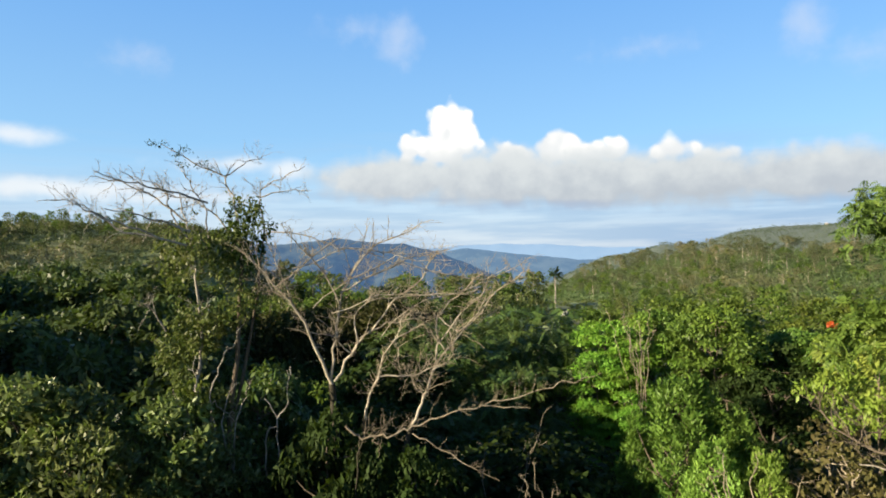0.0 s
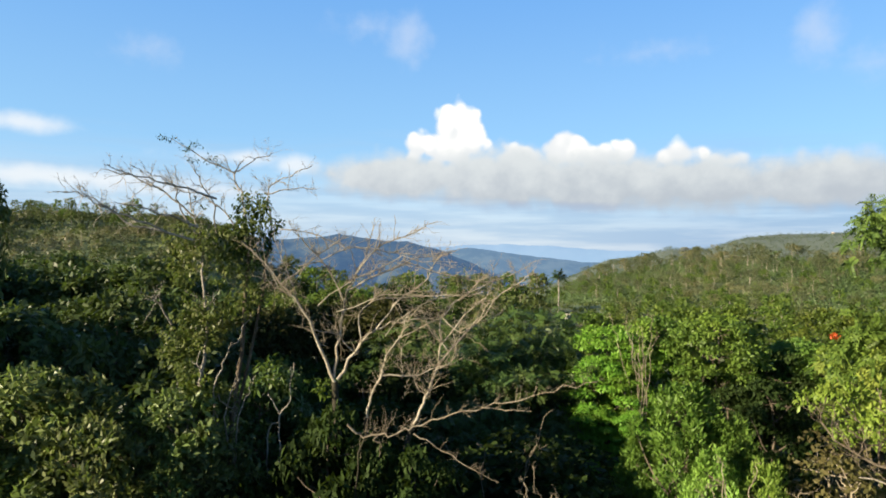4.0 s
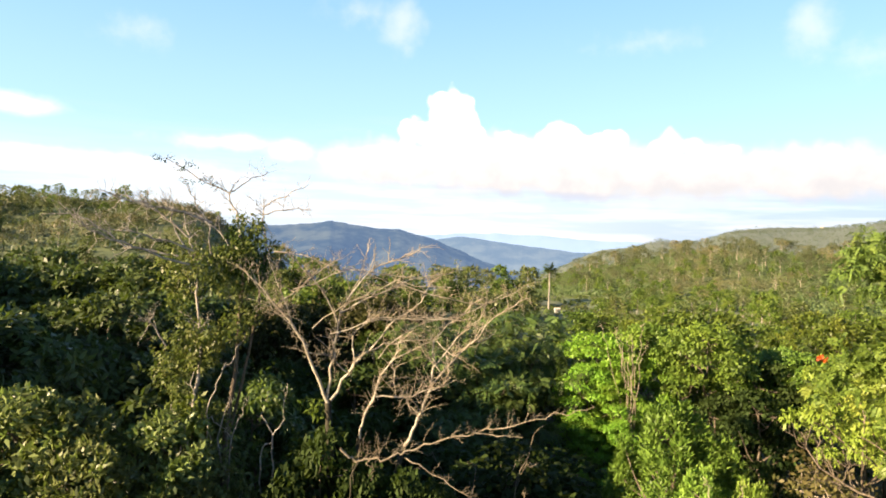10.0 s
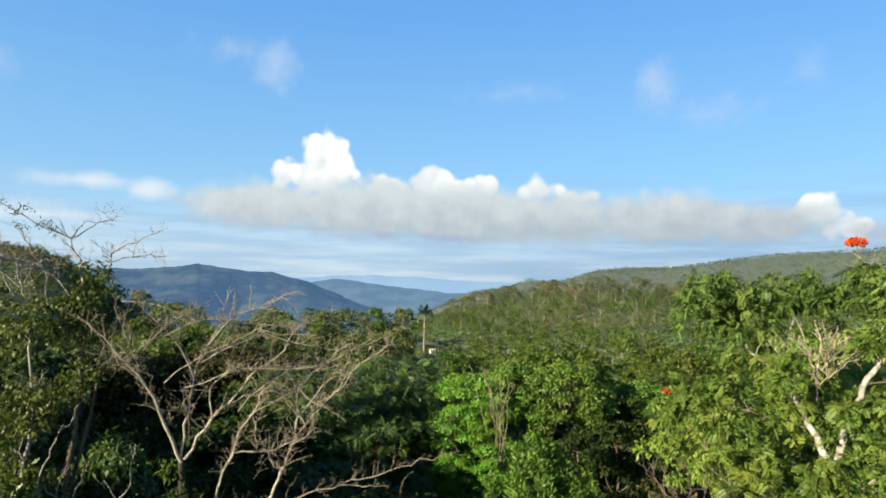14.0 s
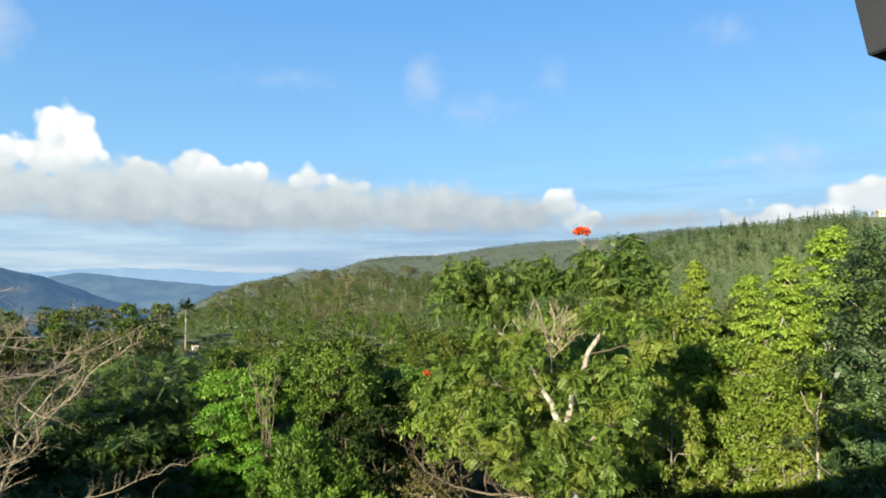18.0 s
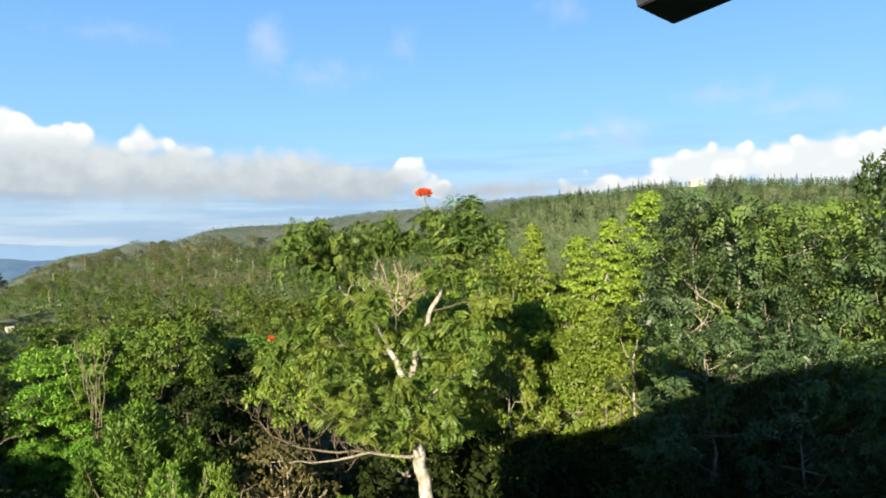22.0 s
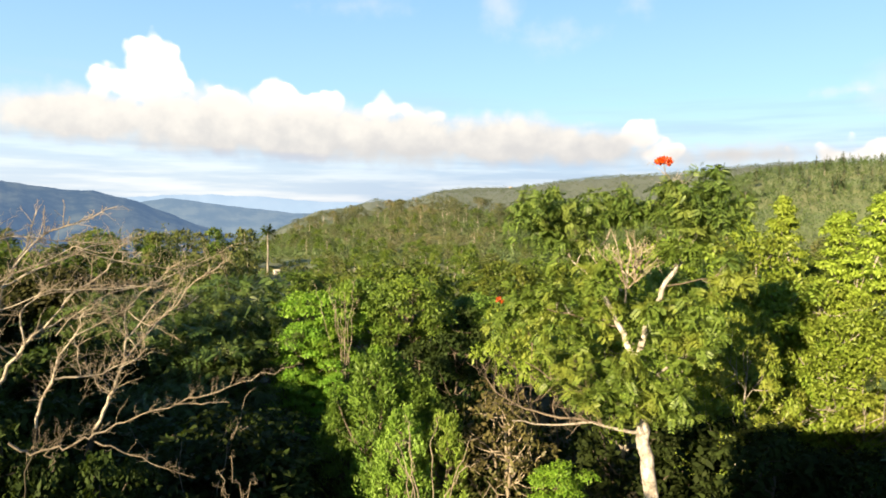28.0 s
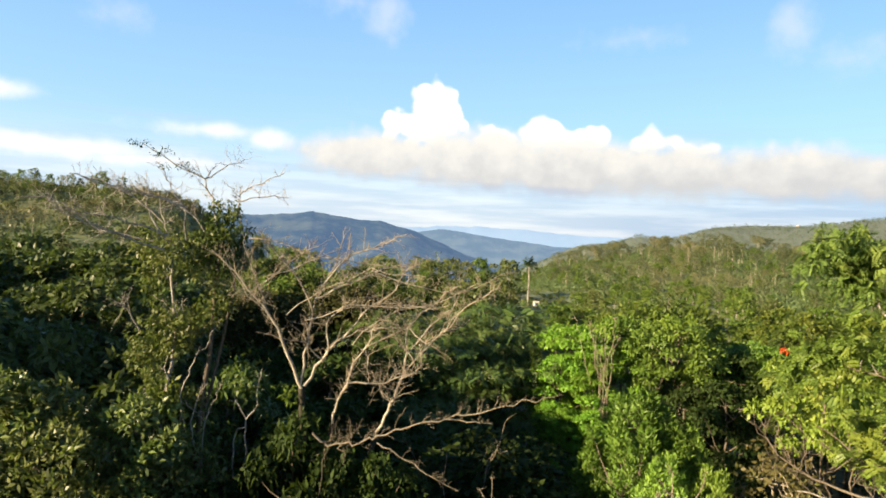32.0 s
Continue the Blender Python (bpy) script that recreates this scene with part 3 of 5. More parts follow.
# ---------------------------------------------------------------- house
U, V_ = Vector((0.292, 0.956, 0)), Vector((0.956, -0.292, 0))     # out from the terrace, along it
M_CONC = rough_material("grey_plaster", (0.030, 0.034, 0.040), (0.034, 0.038, 0.045), 1.5, (0.027, 0.030, 0.035), 0.8, 0.08)
M_SLAB = rough_material("terrace_concrete", (0.20, 0.195, 0.18), (0.26, 0.25, 0.235), 1.5, (0.15, 0.145, 0.135), 0.85, 0.2)
M_WALL = rough_material("house_paint", (0.62, 0.58, 0.5), (0.66, 0.62, 0.55), 0.8, (0.5, 0.47, 0.4), 0.8, 0.1)
M_ROOF = rough_material("roof_sheet", (0.30, 0.12, 0.08), (0.34, 0.15, 0.10), 0.8, (0.2, 0.08, 0.05), 0.6, 0.1)


def block(bm, k0, k1, q0, q1, z0, z1, bevel=0.012):
    """A box along the house: k along the terrace, q out from it."""
    pts = [bm.verts.new(V_ * k + U * q + Vector((0, 0, z))) for z in (z0, z1) for k, q in ((k0, q0), (k1, q0), (k1, q1), (k0, q1))]
    fs = [bm.faces.new([pts[i] for i in f]) for f in ((3, 2, 1, 0), (4, 5, 6, 7), (0, 1, 5, 4), (1, 2, 6, 5), (2, 3, 7, 6), (3, 0, 4, 7))]
    if bevel:
        bmesh.ops.bevel(bm, geom=list({e for f in fs for e in f.edges}), offset=bevel, segments=1, affect="EDGES")


def build_house():
    house = tagged(new("house"), "house whose grey roof beam juts over the terrace", "house")
    bm = bmesh.new()
    block(bm, -7.2, 9, -9.5, -1.7, 9, 22.4)
    part("wall", bm, M_WALL, house, "cream painted wall")
    bm = bmesh.new()
    block(bm, -3.5, 9, -1.7, 0.5, 18.62, 18.82)
    part("terrace_floor", bm, M_SLAB, house, "grey concrete terrace slab")
    bm = bmesh.new()
    z0, z1 = 22.404, 24.4
    c = [V_ * k + U * q + Vector((0, 0, z)) for k, q, z in ((-7.7, -10, z0), (9.5, -10, z0), (9.5, -1.35, z0), (-7.7, -1.35, z0), (-0.8, -5.7, z1), (2.6, -5.7, z1))]
    v = [bm.verts.new(p) for p in c]
    for f in ((3, 2, 1, 0), (0, 1, 5, 4), (2, 3, 4, 5), (3, 0, 4), (1, 2, 5)):
        bm.faces.new([v[i] for i in f])
    part("hipped_roof", bm, M_ROOF, house, "hipped sheet roof")
    bm = bmesh.new()
    ends = [bm.verts.new(V_ * k + U * (q + (0.15 if z > 22.5 and q > 0 else 0)) + Vector((0, 0, z))) for z in (22.23, 22.95) for k, q in ((3.82, -1.34), (4.29, -1.34), (4.29, 3.0), (3.80, 2.84))]
    for f in ((3, 2, 1, 0), (4, 5, 6, 7), (0, 1, 5, 4), (1, 2, 6, 5), (2, 3, 7, 6), (3, 0, 4, 7)):
        bm.faces.new([ends[i] for i in f])
    bmesh.ops.bevel(bm, geom=bm.edges[:], offset=0.008, segments=2, affect="EDGES")
    part("roof_beam", bm, M_CONC, house, "dark grey square-ended concrete beam")


build_house()

# ---------------------------------------------------------------- single trees in the foreground


def limb(r, keys, r0, r1, n=4, wob=0.03):
    """A limb along a few joints, made crooked between them."""
    k = np.asarray(keys, float)
    s = np.linspace(0, len(k) - 1, (len(k) - 1) * n + 1)
    p = np.stack([np.interp(s, range(len(k)), k[:, c]) for c in range(3)], 1)
    q = p.copy()
    q[1:-1] = 0.25 * p[:-2] + 0.5 * p[1:-1] + 0.25 * p[2:]
    q[1:-1] += r.normal(0, wob, (len(q) - 2, 3))
    f = np.linspace(0, 1, len(q))[:, None]
    return np.concatenate([q, r0 + (r1 - r0) * f], 1)


def rooted(name, x, y, label, category, group=""):
    root = new(name)
    root.location = (x, y, float(ground(x, y)))
    return tagged(root, label, category, group)


def fix(root, name, verts, faces, mat, smooth=False, label=""):
    """A part of a thing, given in world coordinates."""
    me = mesh_of(name, np.asarray(verts) - np.array(root.location[:]), faces, mat, smooth)
    return part_mesh(name, me, root, label)


def dead_tree():
    r = rng(11)
    t = rooted("dead_tree", -3.2, 18.7, "leafless dead tree with pale forked limbs", "tree")
    gz = t.location[2]
    org = np.array(t.location[:])
    for foot, joint, top, r0 in (((-3.1, 18.9), (-3.1, 18.8, 14.0), (-3.22, 18.68, 16.3), 0.1), ((-2.5, 19.0), (-2.5, 18.95, 13.5), (-2.29, 18.83, 15.25), 0.08), ((-1.5, 19.0), (-1.4, 18.95, 13.5), (-0.98, 18.95, 15.0), 0.08)):
        fix(t, "trunk", *tubes([limb(r, [(*foot, gz - 0.5), joint, top], r0 * 1.2, r0)], 8), M_SHADED, True)

    def bough(r0, r1, *keys):
        q = limb(r, keys, r0 * 0.7, r1 * 0.6, 3, 0.032)
        br = fix(t, "branch", *tubes([q], 6), M_DEAD, True)
        long = sum(np.linalg.norm(np.diff(q[:, :3], axis=0), axis=1))
        tw = twigs(r, q, int(4 + 3.2 * long), 0.9, 0.25, 0.015, 0.25, 2, 0.03, 0.45) + twigs(r, q, int(4 + 6 * long), 0.38, 0.5, 0.011, 0.2, 1, 0.03, 0.4)
        v, f = tubes(tw, 3)
        part_mesh("twig_spray", mesh_of("twig_spray", v - org, f, M_TAN, True), br)

    # the main fork
    bough(0.085, 0.02, (-3.22, 18.68, 16.27), (-3.60, 18.53, 17.22), (-4.12, 18.33, 18.47), (-4.66, 18.11, 19.11), (-5.33, 17.83, 19.99), (-5.64, 17.65, 20.29))
    bough(0.04, 0.012, (-4.16, 18.49, 18.44), (-4.40, 18.31, 19.15), (-4.59, 18.14, 19.79), (-4.87, 17.94, 20.52))
    bough(0.075, 0.018, (-3.26, 18.68, 16.38), (-3.12, 18.82, 17.28), (-3.06, 18.94, 18.26), (-2.97, 19.07, 18.85), (-2.49, 19.26, 19.80), (-2.21, 19.41, 20.81))
    bough(0.045, 0.012, (-2.98, 18.73, 18.56), (-3.43, 18.40, 19.60), (-4.11, 18.00, 20.44), (-4.35, 17.69, 20.85))
    bough(0.045, 0.012, (-2.93, 18.73, 18.89), (-2.21, 18.88, 19.28), (-1.46, 19.00, 19.62), (-0.70, 19.10, 19.92), (0.29, 19.16, 20.11))
    bough(0.075, 0.018, (-3.15, 18.70, 16.35), (-2.69, 18.87, 17.12), (-2.07, 19.06, 17.77), (-1.43, 19.23, 18.02), (-0.10, 19.39, 18.11))
    bough(0.045, 0.012, (-2.05, 18.85, 17.80), (-1.52, 18.77, 18.54), (-0.77, 18.68, 19.12), (-0.24, 18.56, 19.80), (0.02, 18.42, 20.24))
    bough(0.035, 0.012, (-2.67, 18.77, 17.14), (-3.09, 18.30, 17.70), (-3.67, 17.78, 17.87))
    bough(0.04, 0.012, (-2.73, 18.76, 19.27), (-2.10, 18.71, 20.17), (-1.14, 18.67, 20.52), (-0.28, 18.57, 20.93))
    bough(0.035, 0.012, (-4.73, 18.36, 19.08), (-4.11, 18.60, 19.57), (-3.43, 18.84, 20.23), (-2.92, 19.02, 20.46))
    bough(0.04, 0.012, (-2.47, 18.80, 17.41), (-2.60, 18.81, 18.29), (-1.87, 18.93, 18.73), (-0.66, 19.05, 18.75), (0.66, 19.09, 18.90))
    # a second and a third stem beside it
    bough(0.06, 0.02, (-2.29, 18.83, 15.22), (-2.13, 18.69, 15.92), (-1.87, 18.56, 16.71), (-1.35, 18.45, 17.67), (-1.04, 18.31, 18.29))
    bough(0.045, 0.012, (-1.90, 18.87, 16.43), (-1.13, 18.90, 16.44), (-0.15, 18.90, 16.68), (0.45, 18.86, 16.98))
    bough(0.03, 0.01, (-1.39, 18.92, 17.59), (-1.36, 19.07, 16.95), (-1.30, 19.23, 16.36))
    bough(0.035, 0.01, (-1.50, 18.91, 17.42), (-0.74, 18.89, 17.89), (0.02, 18.84, 18.25))
    bough(0.07, 0.02, (-0.98, 18.95, 14.99), (-0.67, 19.00, 15.65), (-0.42, 19.05, 16.20), (-0.17, 19.10, 17.09), (-0.20, 19.14, 18.09), (0.45, 19.18, 18.77), (1.21, 19.19, 19.36))
    bough(0.05, 0.012, (-0.37, 18.97, 16.44), (0.38, 19.26, 17.52), (0.93, 19.53, 17.95), (1.74, 19.76, 18.34))
    bough(0.035, 0.012, (-0.17, 18.98, 17.33), (0.36, 19.06, 18.00), (0.68, 19.14, 18.34), (1.28, 19.20, 18.91), (1.32, 19.28, 19.69))
    bough(0.03, 0.01, (0.06, 18.98, 17.12), (-0.40, 18.88, 17.68), (-0.75, 18.76, 18.34))
    bough(0.03, 0.01, (0.91, 18.97, 18.03), (1.54, 18.75, 18.85), (2.16, 18.50, 19.33), (2.45, 18.28, 19.47))
    bough(0.03, 0.01, (-0.57, 18.97, 15.77), (-0.90, 18.81, 16.24), (-1.02, 18.67, 16.82))
    # level limbs knitted across the crown
    bough(0.024, 0.012, (-4.12, 17.84, 19.61), (-2.64, 18.38, 20.24), (-1.28, 18.79, 19.95), (0.0, 19.1, 20.03))
    bough(0.024, 0.012, (-3.56, 17.85, 18.53), (-2.54, 17.86, 19.32), (-1.21, 17.83, 19.88), (0.27, 17.7, 19.76))
    bough(0.024, 0.012, (-4.71, 18.0, 20.64), (-3.52, 18.01, 20.51), (-2.83, 17.88, 20.12))
    bough(0.024, 0.012, (-3.11, 18.24, 18.34), (-1.77, 18.22, 18.88), (-0.39, 18.1, 18.78), (0.96, 17.88, 18.94))
    bough(0.024, 0.012, (-1.77, 18.52, 17.62), (-0.97, 18.81, 18.54), (0.59, 19.06, 18.81), (1.9, 19.21, 19.52))
    bough(0.024, 0.012, (-0.11, 18.7, 18.14), (0.45, 18.53, 17.63), (0.99, 18.34, 18.35), (1.39, 18.15, 18.79))
    bough(0.024, 0.012, (-0.36, 18.7, 16.62), (0.33, 18.85, 17.0), (0.17, 19.0, 17.82))
    bough(0.024, 0.012, (-5.13, 17.27, 19.99), (-4.57, 17.63, 19.06), (-3.98, 17.97, 18.37))
    bough(0.024, 0.012, (-1.28, 18.86, 19.81), (0.08, 19.17, 19.31), (1.45, 19.38, 19.13), (2.66, 19.53, 19.82))
    t = rooted("fallen_limb", -1.4, 17.0, "long bare crooked limb lying over dark scrub", "branch")
    a = limb(r, [(-2.56, 16.77, 15.56), (-2.12, 16.83, 15.22), (-1.44, 16.91, 15.29), (-0.86, 16.95, 15.44), (0.03, 16.98, 15.70), (0.92, 16.97, 15.98), (2.00, 16.89, 16.18), (2.78, 16.79, 16.47), (3.83, 16.60, 16.74)], 0.032, 0.008, 4, 0.04)
    fix(t, "stem", *tubes([a], 7), M_TAN, True)
    subs = [limb(r, k, 0.022, 0.007, 4, 0.04) for k in ([(-0.85, 16.95, 15.29), (-0.25, 16.98, 15.00), (0.47, 16.98, 14.46), (1.38, 16.94, 14.04)], [(0.92, 16.97, 15.98), (1.51, 16.93, 15.93), (2.21, 16.87, 15.91)], [(-1.78, 16.87, 15.25), (-1.73, 16.88, 15.00), (-1.74, 16.88, 14.70)], [(-2.1, 16.85, 15.2), (-2.4, 17.0, 13.5), (-2.4, 17.2, 7)])]
    for s, m in zip(subs, (M_TAN, M_TAN, M_TWIG, M_SHADED)):
        fix(t, "branch", *tubes([s], 5), m, True)
    fix(t, "twig_spray", *tubes(twigs(r, a, 60, 0.6, 0.7, 0.009, 0.08, 2, 0.06) + twigs(r, subs[0], 16, 0.4, 0.5, 0.008, 0.2, 1) + twigs(r, subs[1], 8, 0.3, 0.5, 0.007, 0.2, 1), 3), M_TWIG, True)


def vine_tree():
    r = rng(12)
    t = rooted("vine_clad_tree", -7.1, 18.4, "thin half-bare tree hung with leafy creepers", "tree")
    gz = t.location[2]
    org = np.array(t.location[:])
    fix(t, "trunk", *tubes([limb(r, [(-7.0, 18.5, gz - 0.5), (-7.0, 18.4, 13.7), (-7.0, 18.3, 15.9)], 0.12, 0.08)], 8), M_PALE, True)
    fix(t, "trunk", *tubes([limb(r, [(-6.4, 18.7, gz - 0.5), (-6.2, 18.7, 14.5), (-5.9, 18.7, 18.0), (-5.75, 18.7, 19.95)], 0.09, 0.05)], 8), M_BARK, True)
    fix(t, "trunk", *tubes([limb(r, [(-6.2, 18.8, 15.0), (-5.4, 18.9, 18.5), (-5.14, 18.87, 20.75)], 0.06, 0.03)], 6), M_BARK, True)

    def bough(r0, r1, *keys):
        q = limb(r, keys, r0, r1, 4, 0.025)
        br = fix(t, "branch", *tubes([q], 5), M_PALE, True)
        long = sum(np.linalg.norm(np.diff(q[:, :3], axis=0), axis=1))
        tw = twigs(r, q, int(5 + 4 * long), 0.75, 0.15, 0.012, 0.3, 2, 0.06)
        v, f = tubes(tw, 3)
        part_mesh("twig_spray", mesh_of("twig_spray", v - org, f, M_PALE, True), br)

    bough(0.06, 0.012, (-7.00, 18.26, 15.87), (-6.84, 18.32, 17.19), (-6.80, 18.34, 18.26), (-6.96, 18.28, 19.46), (-6.92, 18.30, 20.26), (-7.19, 18.20, 21.04), (-7.32, 18.15, 21.83))
    bough(0.045, 0.01, (-5.74, 18.69, 19.88), (-5.85, 18.76, 20.83), (-5.96, 18.82, 21.51), (-6.25, 18.83, 22.32), (-7.01, 18.66, 22.68), (-7.91, 18.40, 23.22))
    bough(0.03, 0.01, (-5.14, 18.87, 20.71), (-5.30, 18.91, 21.40), (-5.28, 19.00, 21.95), (-4.73, 19.23, 22.27), (-4.07, 19.47, 22.66))
    bough(0.022, 0.008, (-5.29, 18.83, 21.69), (-4.63, 18.89, 21.90), (-3.87, 18.95, 21.86))
    bough(0.022, 0.008, (-6.16, 18.56, 22.30), (-5.76, 18.95, 22.69), (-5.27, 19.36, 22.99))
    bough(0.035, 0.01, (-7.39, 18.11, 20.44), (-8.56, 17.58, 20.67), (-9.45, 17.11, 21.44), (-10.13, 16.71, 21.52))
    bough(0.03, 0.01, (-7.18, 18.19, 20.98), (-7.89, 17.98, 21.67), (-8.66, 17.71, 22.07), (-9.40, 17.43, 22.21))
    bough(0.03, 0.01, (-6.99, 18.26, 20.26), (-7.46, 17.91, 21.16), (-7.52, 17.71, 21.79), (-7.68, 17.48, 22.09))
    bough(0.025, 0.01, (-6.59, 18.41, 20.53), (-6.62, 18.23, 21.46), (-6.98, 17.93, 22.08), (-7.04, 17.74, 22.45))
    bough(0.03, 0.01, (-7.66, 18.00, 17.95), (-7.88, 17.71, 18.57), (-7.94, 17.48, 18.78))
    bough(0.03, 0.01, (-5.74, 18.69, 20.01), (-6.43, 18.63, 21.21), (-7.08, 18.56, 21.66), (-7.93, 18.38, 21.82))
    bough(0.03, 0.01, (-6.46, 16.72, 20.62), (-7.13, 16.01, 20.98), (-7.88, 15.21, 21.13))
    bough(0.03, 0.01, (-6.08, 16.96, 21.38), (-6.87, 16.48, 21.67), (-7.7, 15.93, 21.81), (-8.21, 15.49, 22.06))
    bough(0.03, 0.01, (-6.47, 16.49, 20.27), (-7.35, 15.76, 20.62), (-8.01, 15.07, 20.96), (-8.27, 14.55, 21.28))
    # creepers hung on the stems, thinner towards the top
    n = 640
    h = r.uniform(14.6, 21.6, n)
    wid = np.interp(h, [14.6, 16, 18, 20, 21.2, 22], [0.4, 0.55, 1.0, 1.25, 1.1, 0.4])
    a = r.uniform(0, 6.28, n)
    cx = np.interp(h, [13, 17.4, 20, 22], [-7.0, -6.9, -6.5, -6.4]) + 0.35 * np.sin(h * 2.1)
    c = np.stack([cx + np.cos(a) * wid * 1.15 * r.uniform(0.15, 1, n), 18.5 + np.sin(a) * wid * r.uniform(0.2, 1, n), h], 1)
    keep = np.sin(c[:, 0] * 2.3 + 1.0) + np.sin(c[:, 2] * 2.9) > -0.9
    c, n = c[keep], int(keep.sum())
    v, f = clump_leaves(r, c, r.uniform(0.14, 0.36, n), 20, 0.14, 0.5, 0.6, 1.0, 0.5)
    fix(t, "creeper", v, f, L_VINE, label="drooping glossy creeper leaves")
    c2 = np.stack([r.normal(-5.7, 0.3, 44), r.normal(18.8, 0.3, 44), r.normal(20.6, 0.42, 44)], 1)
    v, f = clump_leaves(r, c2, r.uniform(0.15, 0.35, 44), 40, 0.12, 0.5, 0.6, 1.0, 0.5)
    fix(t, "creeper", v, f, L_DARK, label="dark dense creeper bunch")
    tufts = np.array([(-7.9, 18.4, 23.2), (-7.5, 18.5, 22.95), (-7.0, 18.66, 22.7), (-6.7, 18.7, 22.55), (-7.3, 18.5, 23.05), (-8.2, 18.3, 23.25), (-7.0, 17.7, 22.5)])
    for at in tufts:
        v, f = clump_leaves(r, at + r.normal(0, 0.09, (3, 3)), np.full(3, 0.11), 7, 0.1, 0.35, 0.4, 0.8)
        tagged(fix(t, "leaf_tuft", v, f, L_DARK, label="last dark leaves at a twig's end"), kind="stuff")
    # bare whips and looping vines at its foot
    w = rooted("tangled_vines", -5.9, 18.2, "bare looping vine stems in the scrub", "vine")

    def whip(*keys):
        x0, y0, z0 = keys[0]
        q = limb(r, [(x0 + r.normal(0, 0.15), y0 + 0.1, z0 - 1.5), *keys], 0.03, 0.012, 4, 0.04)
        fix(w, "stem", *tubes([q] + twigs(r, q, 4, 0.35, 0.6, 0.01, 0.5, 1), 4), M_PALE, True)

    whip((-7.05, 17.60, 15.39), (-6.86, 17.73, 16.01), (-6.78, 17.82, 17.29))
    whip((-6.45, 17.83, 15.86), (-6.32, 17.94, 16.75), (-5.90, 18.16, 17.51), (-5.58, 18.33, 18.30))
    whip((-6.15, 17.93, 15.45), (-6.01, 18.02, 16.09), (-5.83, 18.13, 16.46))
    whip((-5.91, 18.01, 14.97), (-5.57, 18.09, 15.95), (-5.40, 18.11, 16.48))
    whip((-5.07, 18.27, 14.82), (-4.71, 18.36, 15.36), (-4.42, 18.44, 16.02), (-4.35, 18.46, 16.83))
    whip((-4.71, 18.36, 15.22), (-5.05, 18.30, 16.04), (-4.88, 18.37, 16.50))
    whip((-6.40, 17.84, 16.12), (-6.08, 18.07, 15.68), (-5.87, 18.25, 15.36))
    whip((-6.83, 17.68, 15.50), (-7.17, 17.53, 16.05), (-7.27, 17.47, 16.45))
    for at in ((-4.87, 18.3, 16.5), (-3.6, 18.6, 16.15), (-6.9, 17.6, 16.3)):
        v, f = clump_leaves(r, np.array(at) + r.normal(0, 0.16, (6, 3)), np.full(6, 0.22), 16, 0.2, 0.4, 0.5, 0.7)
        tagged(fix(w, "leaf_tuft", v, f, L_MID, label="few drooping green leaves"), kind="stuff")


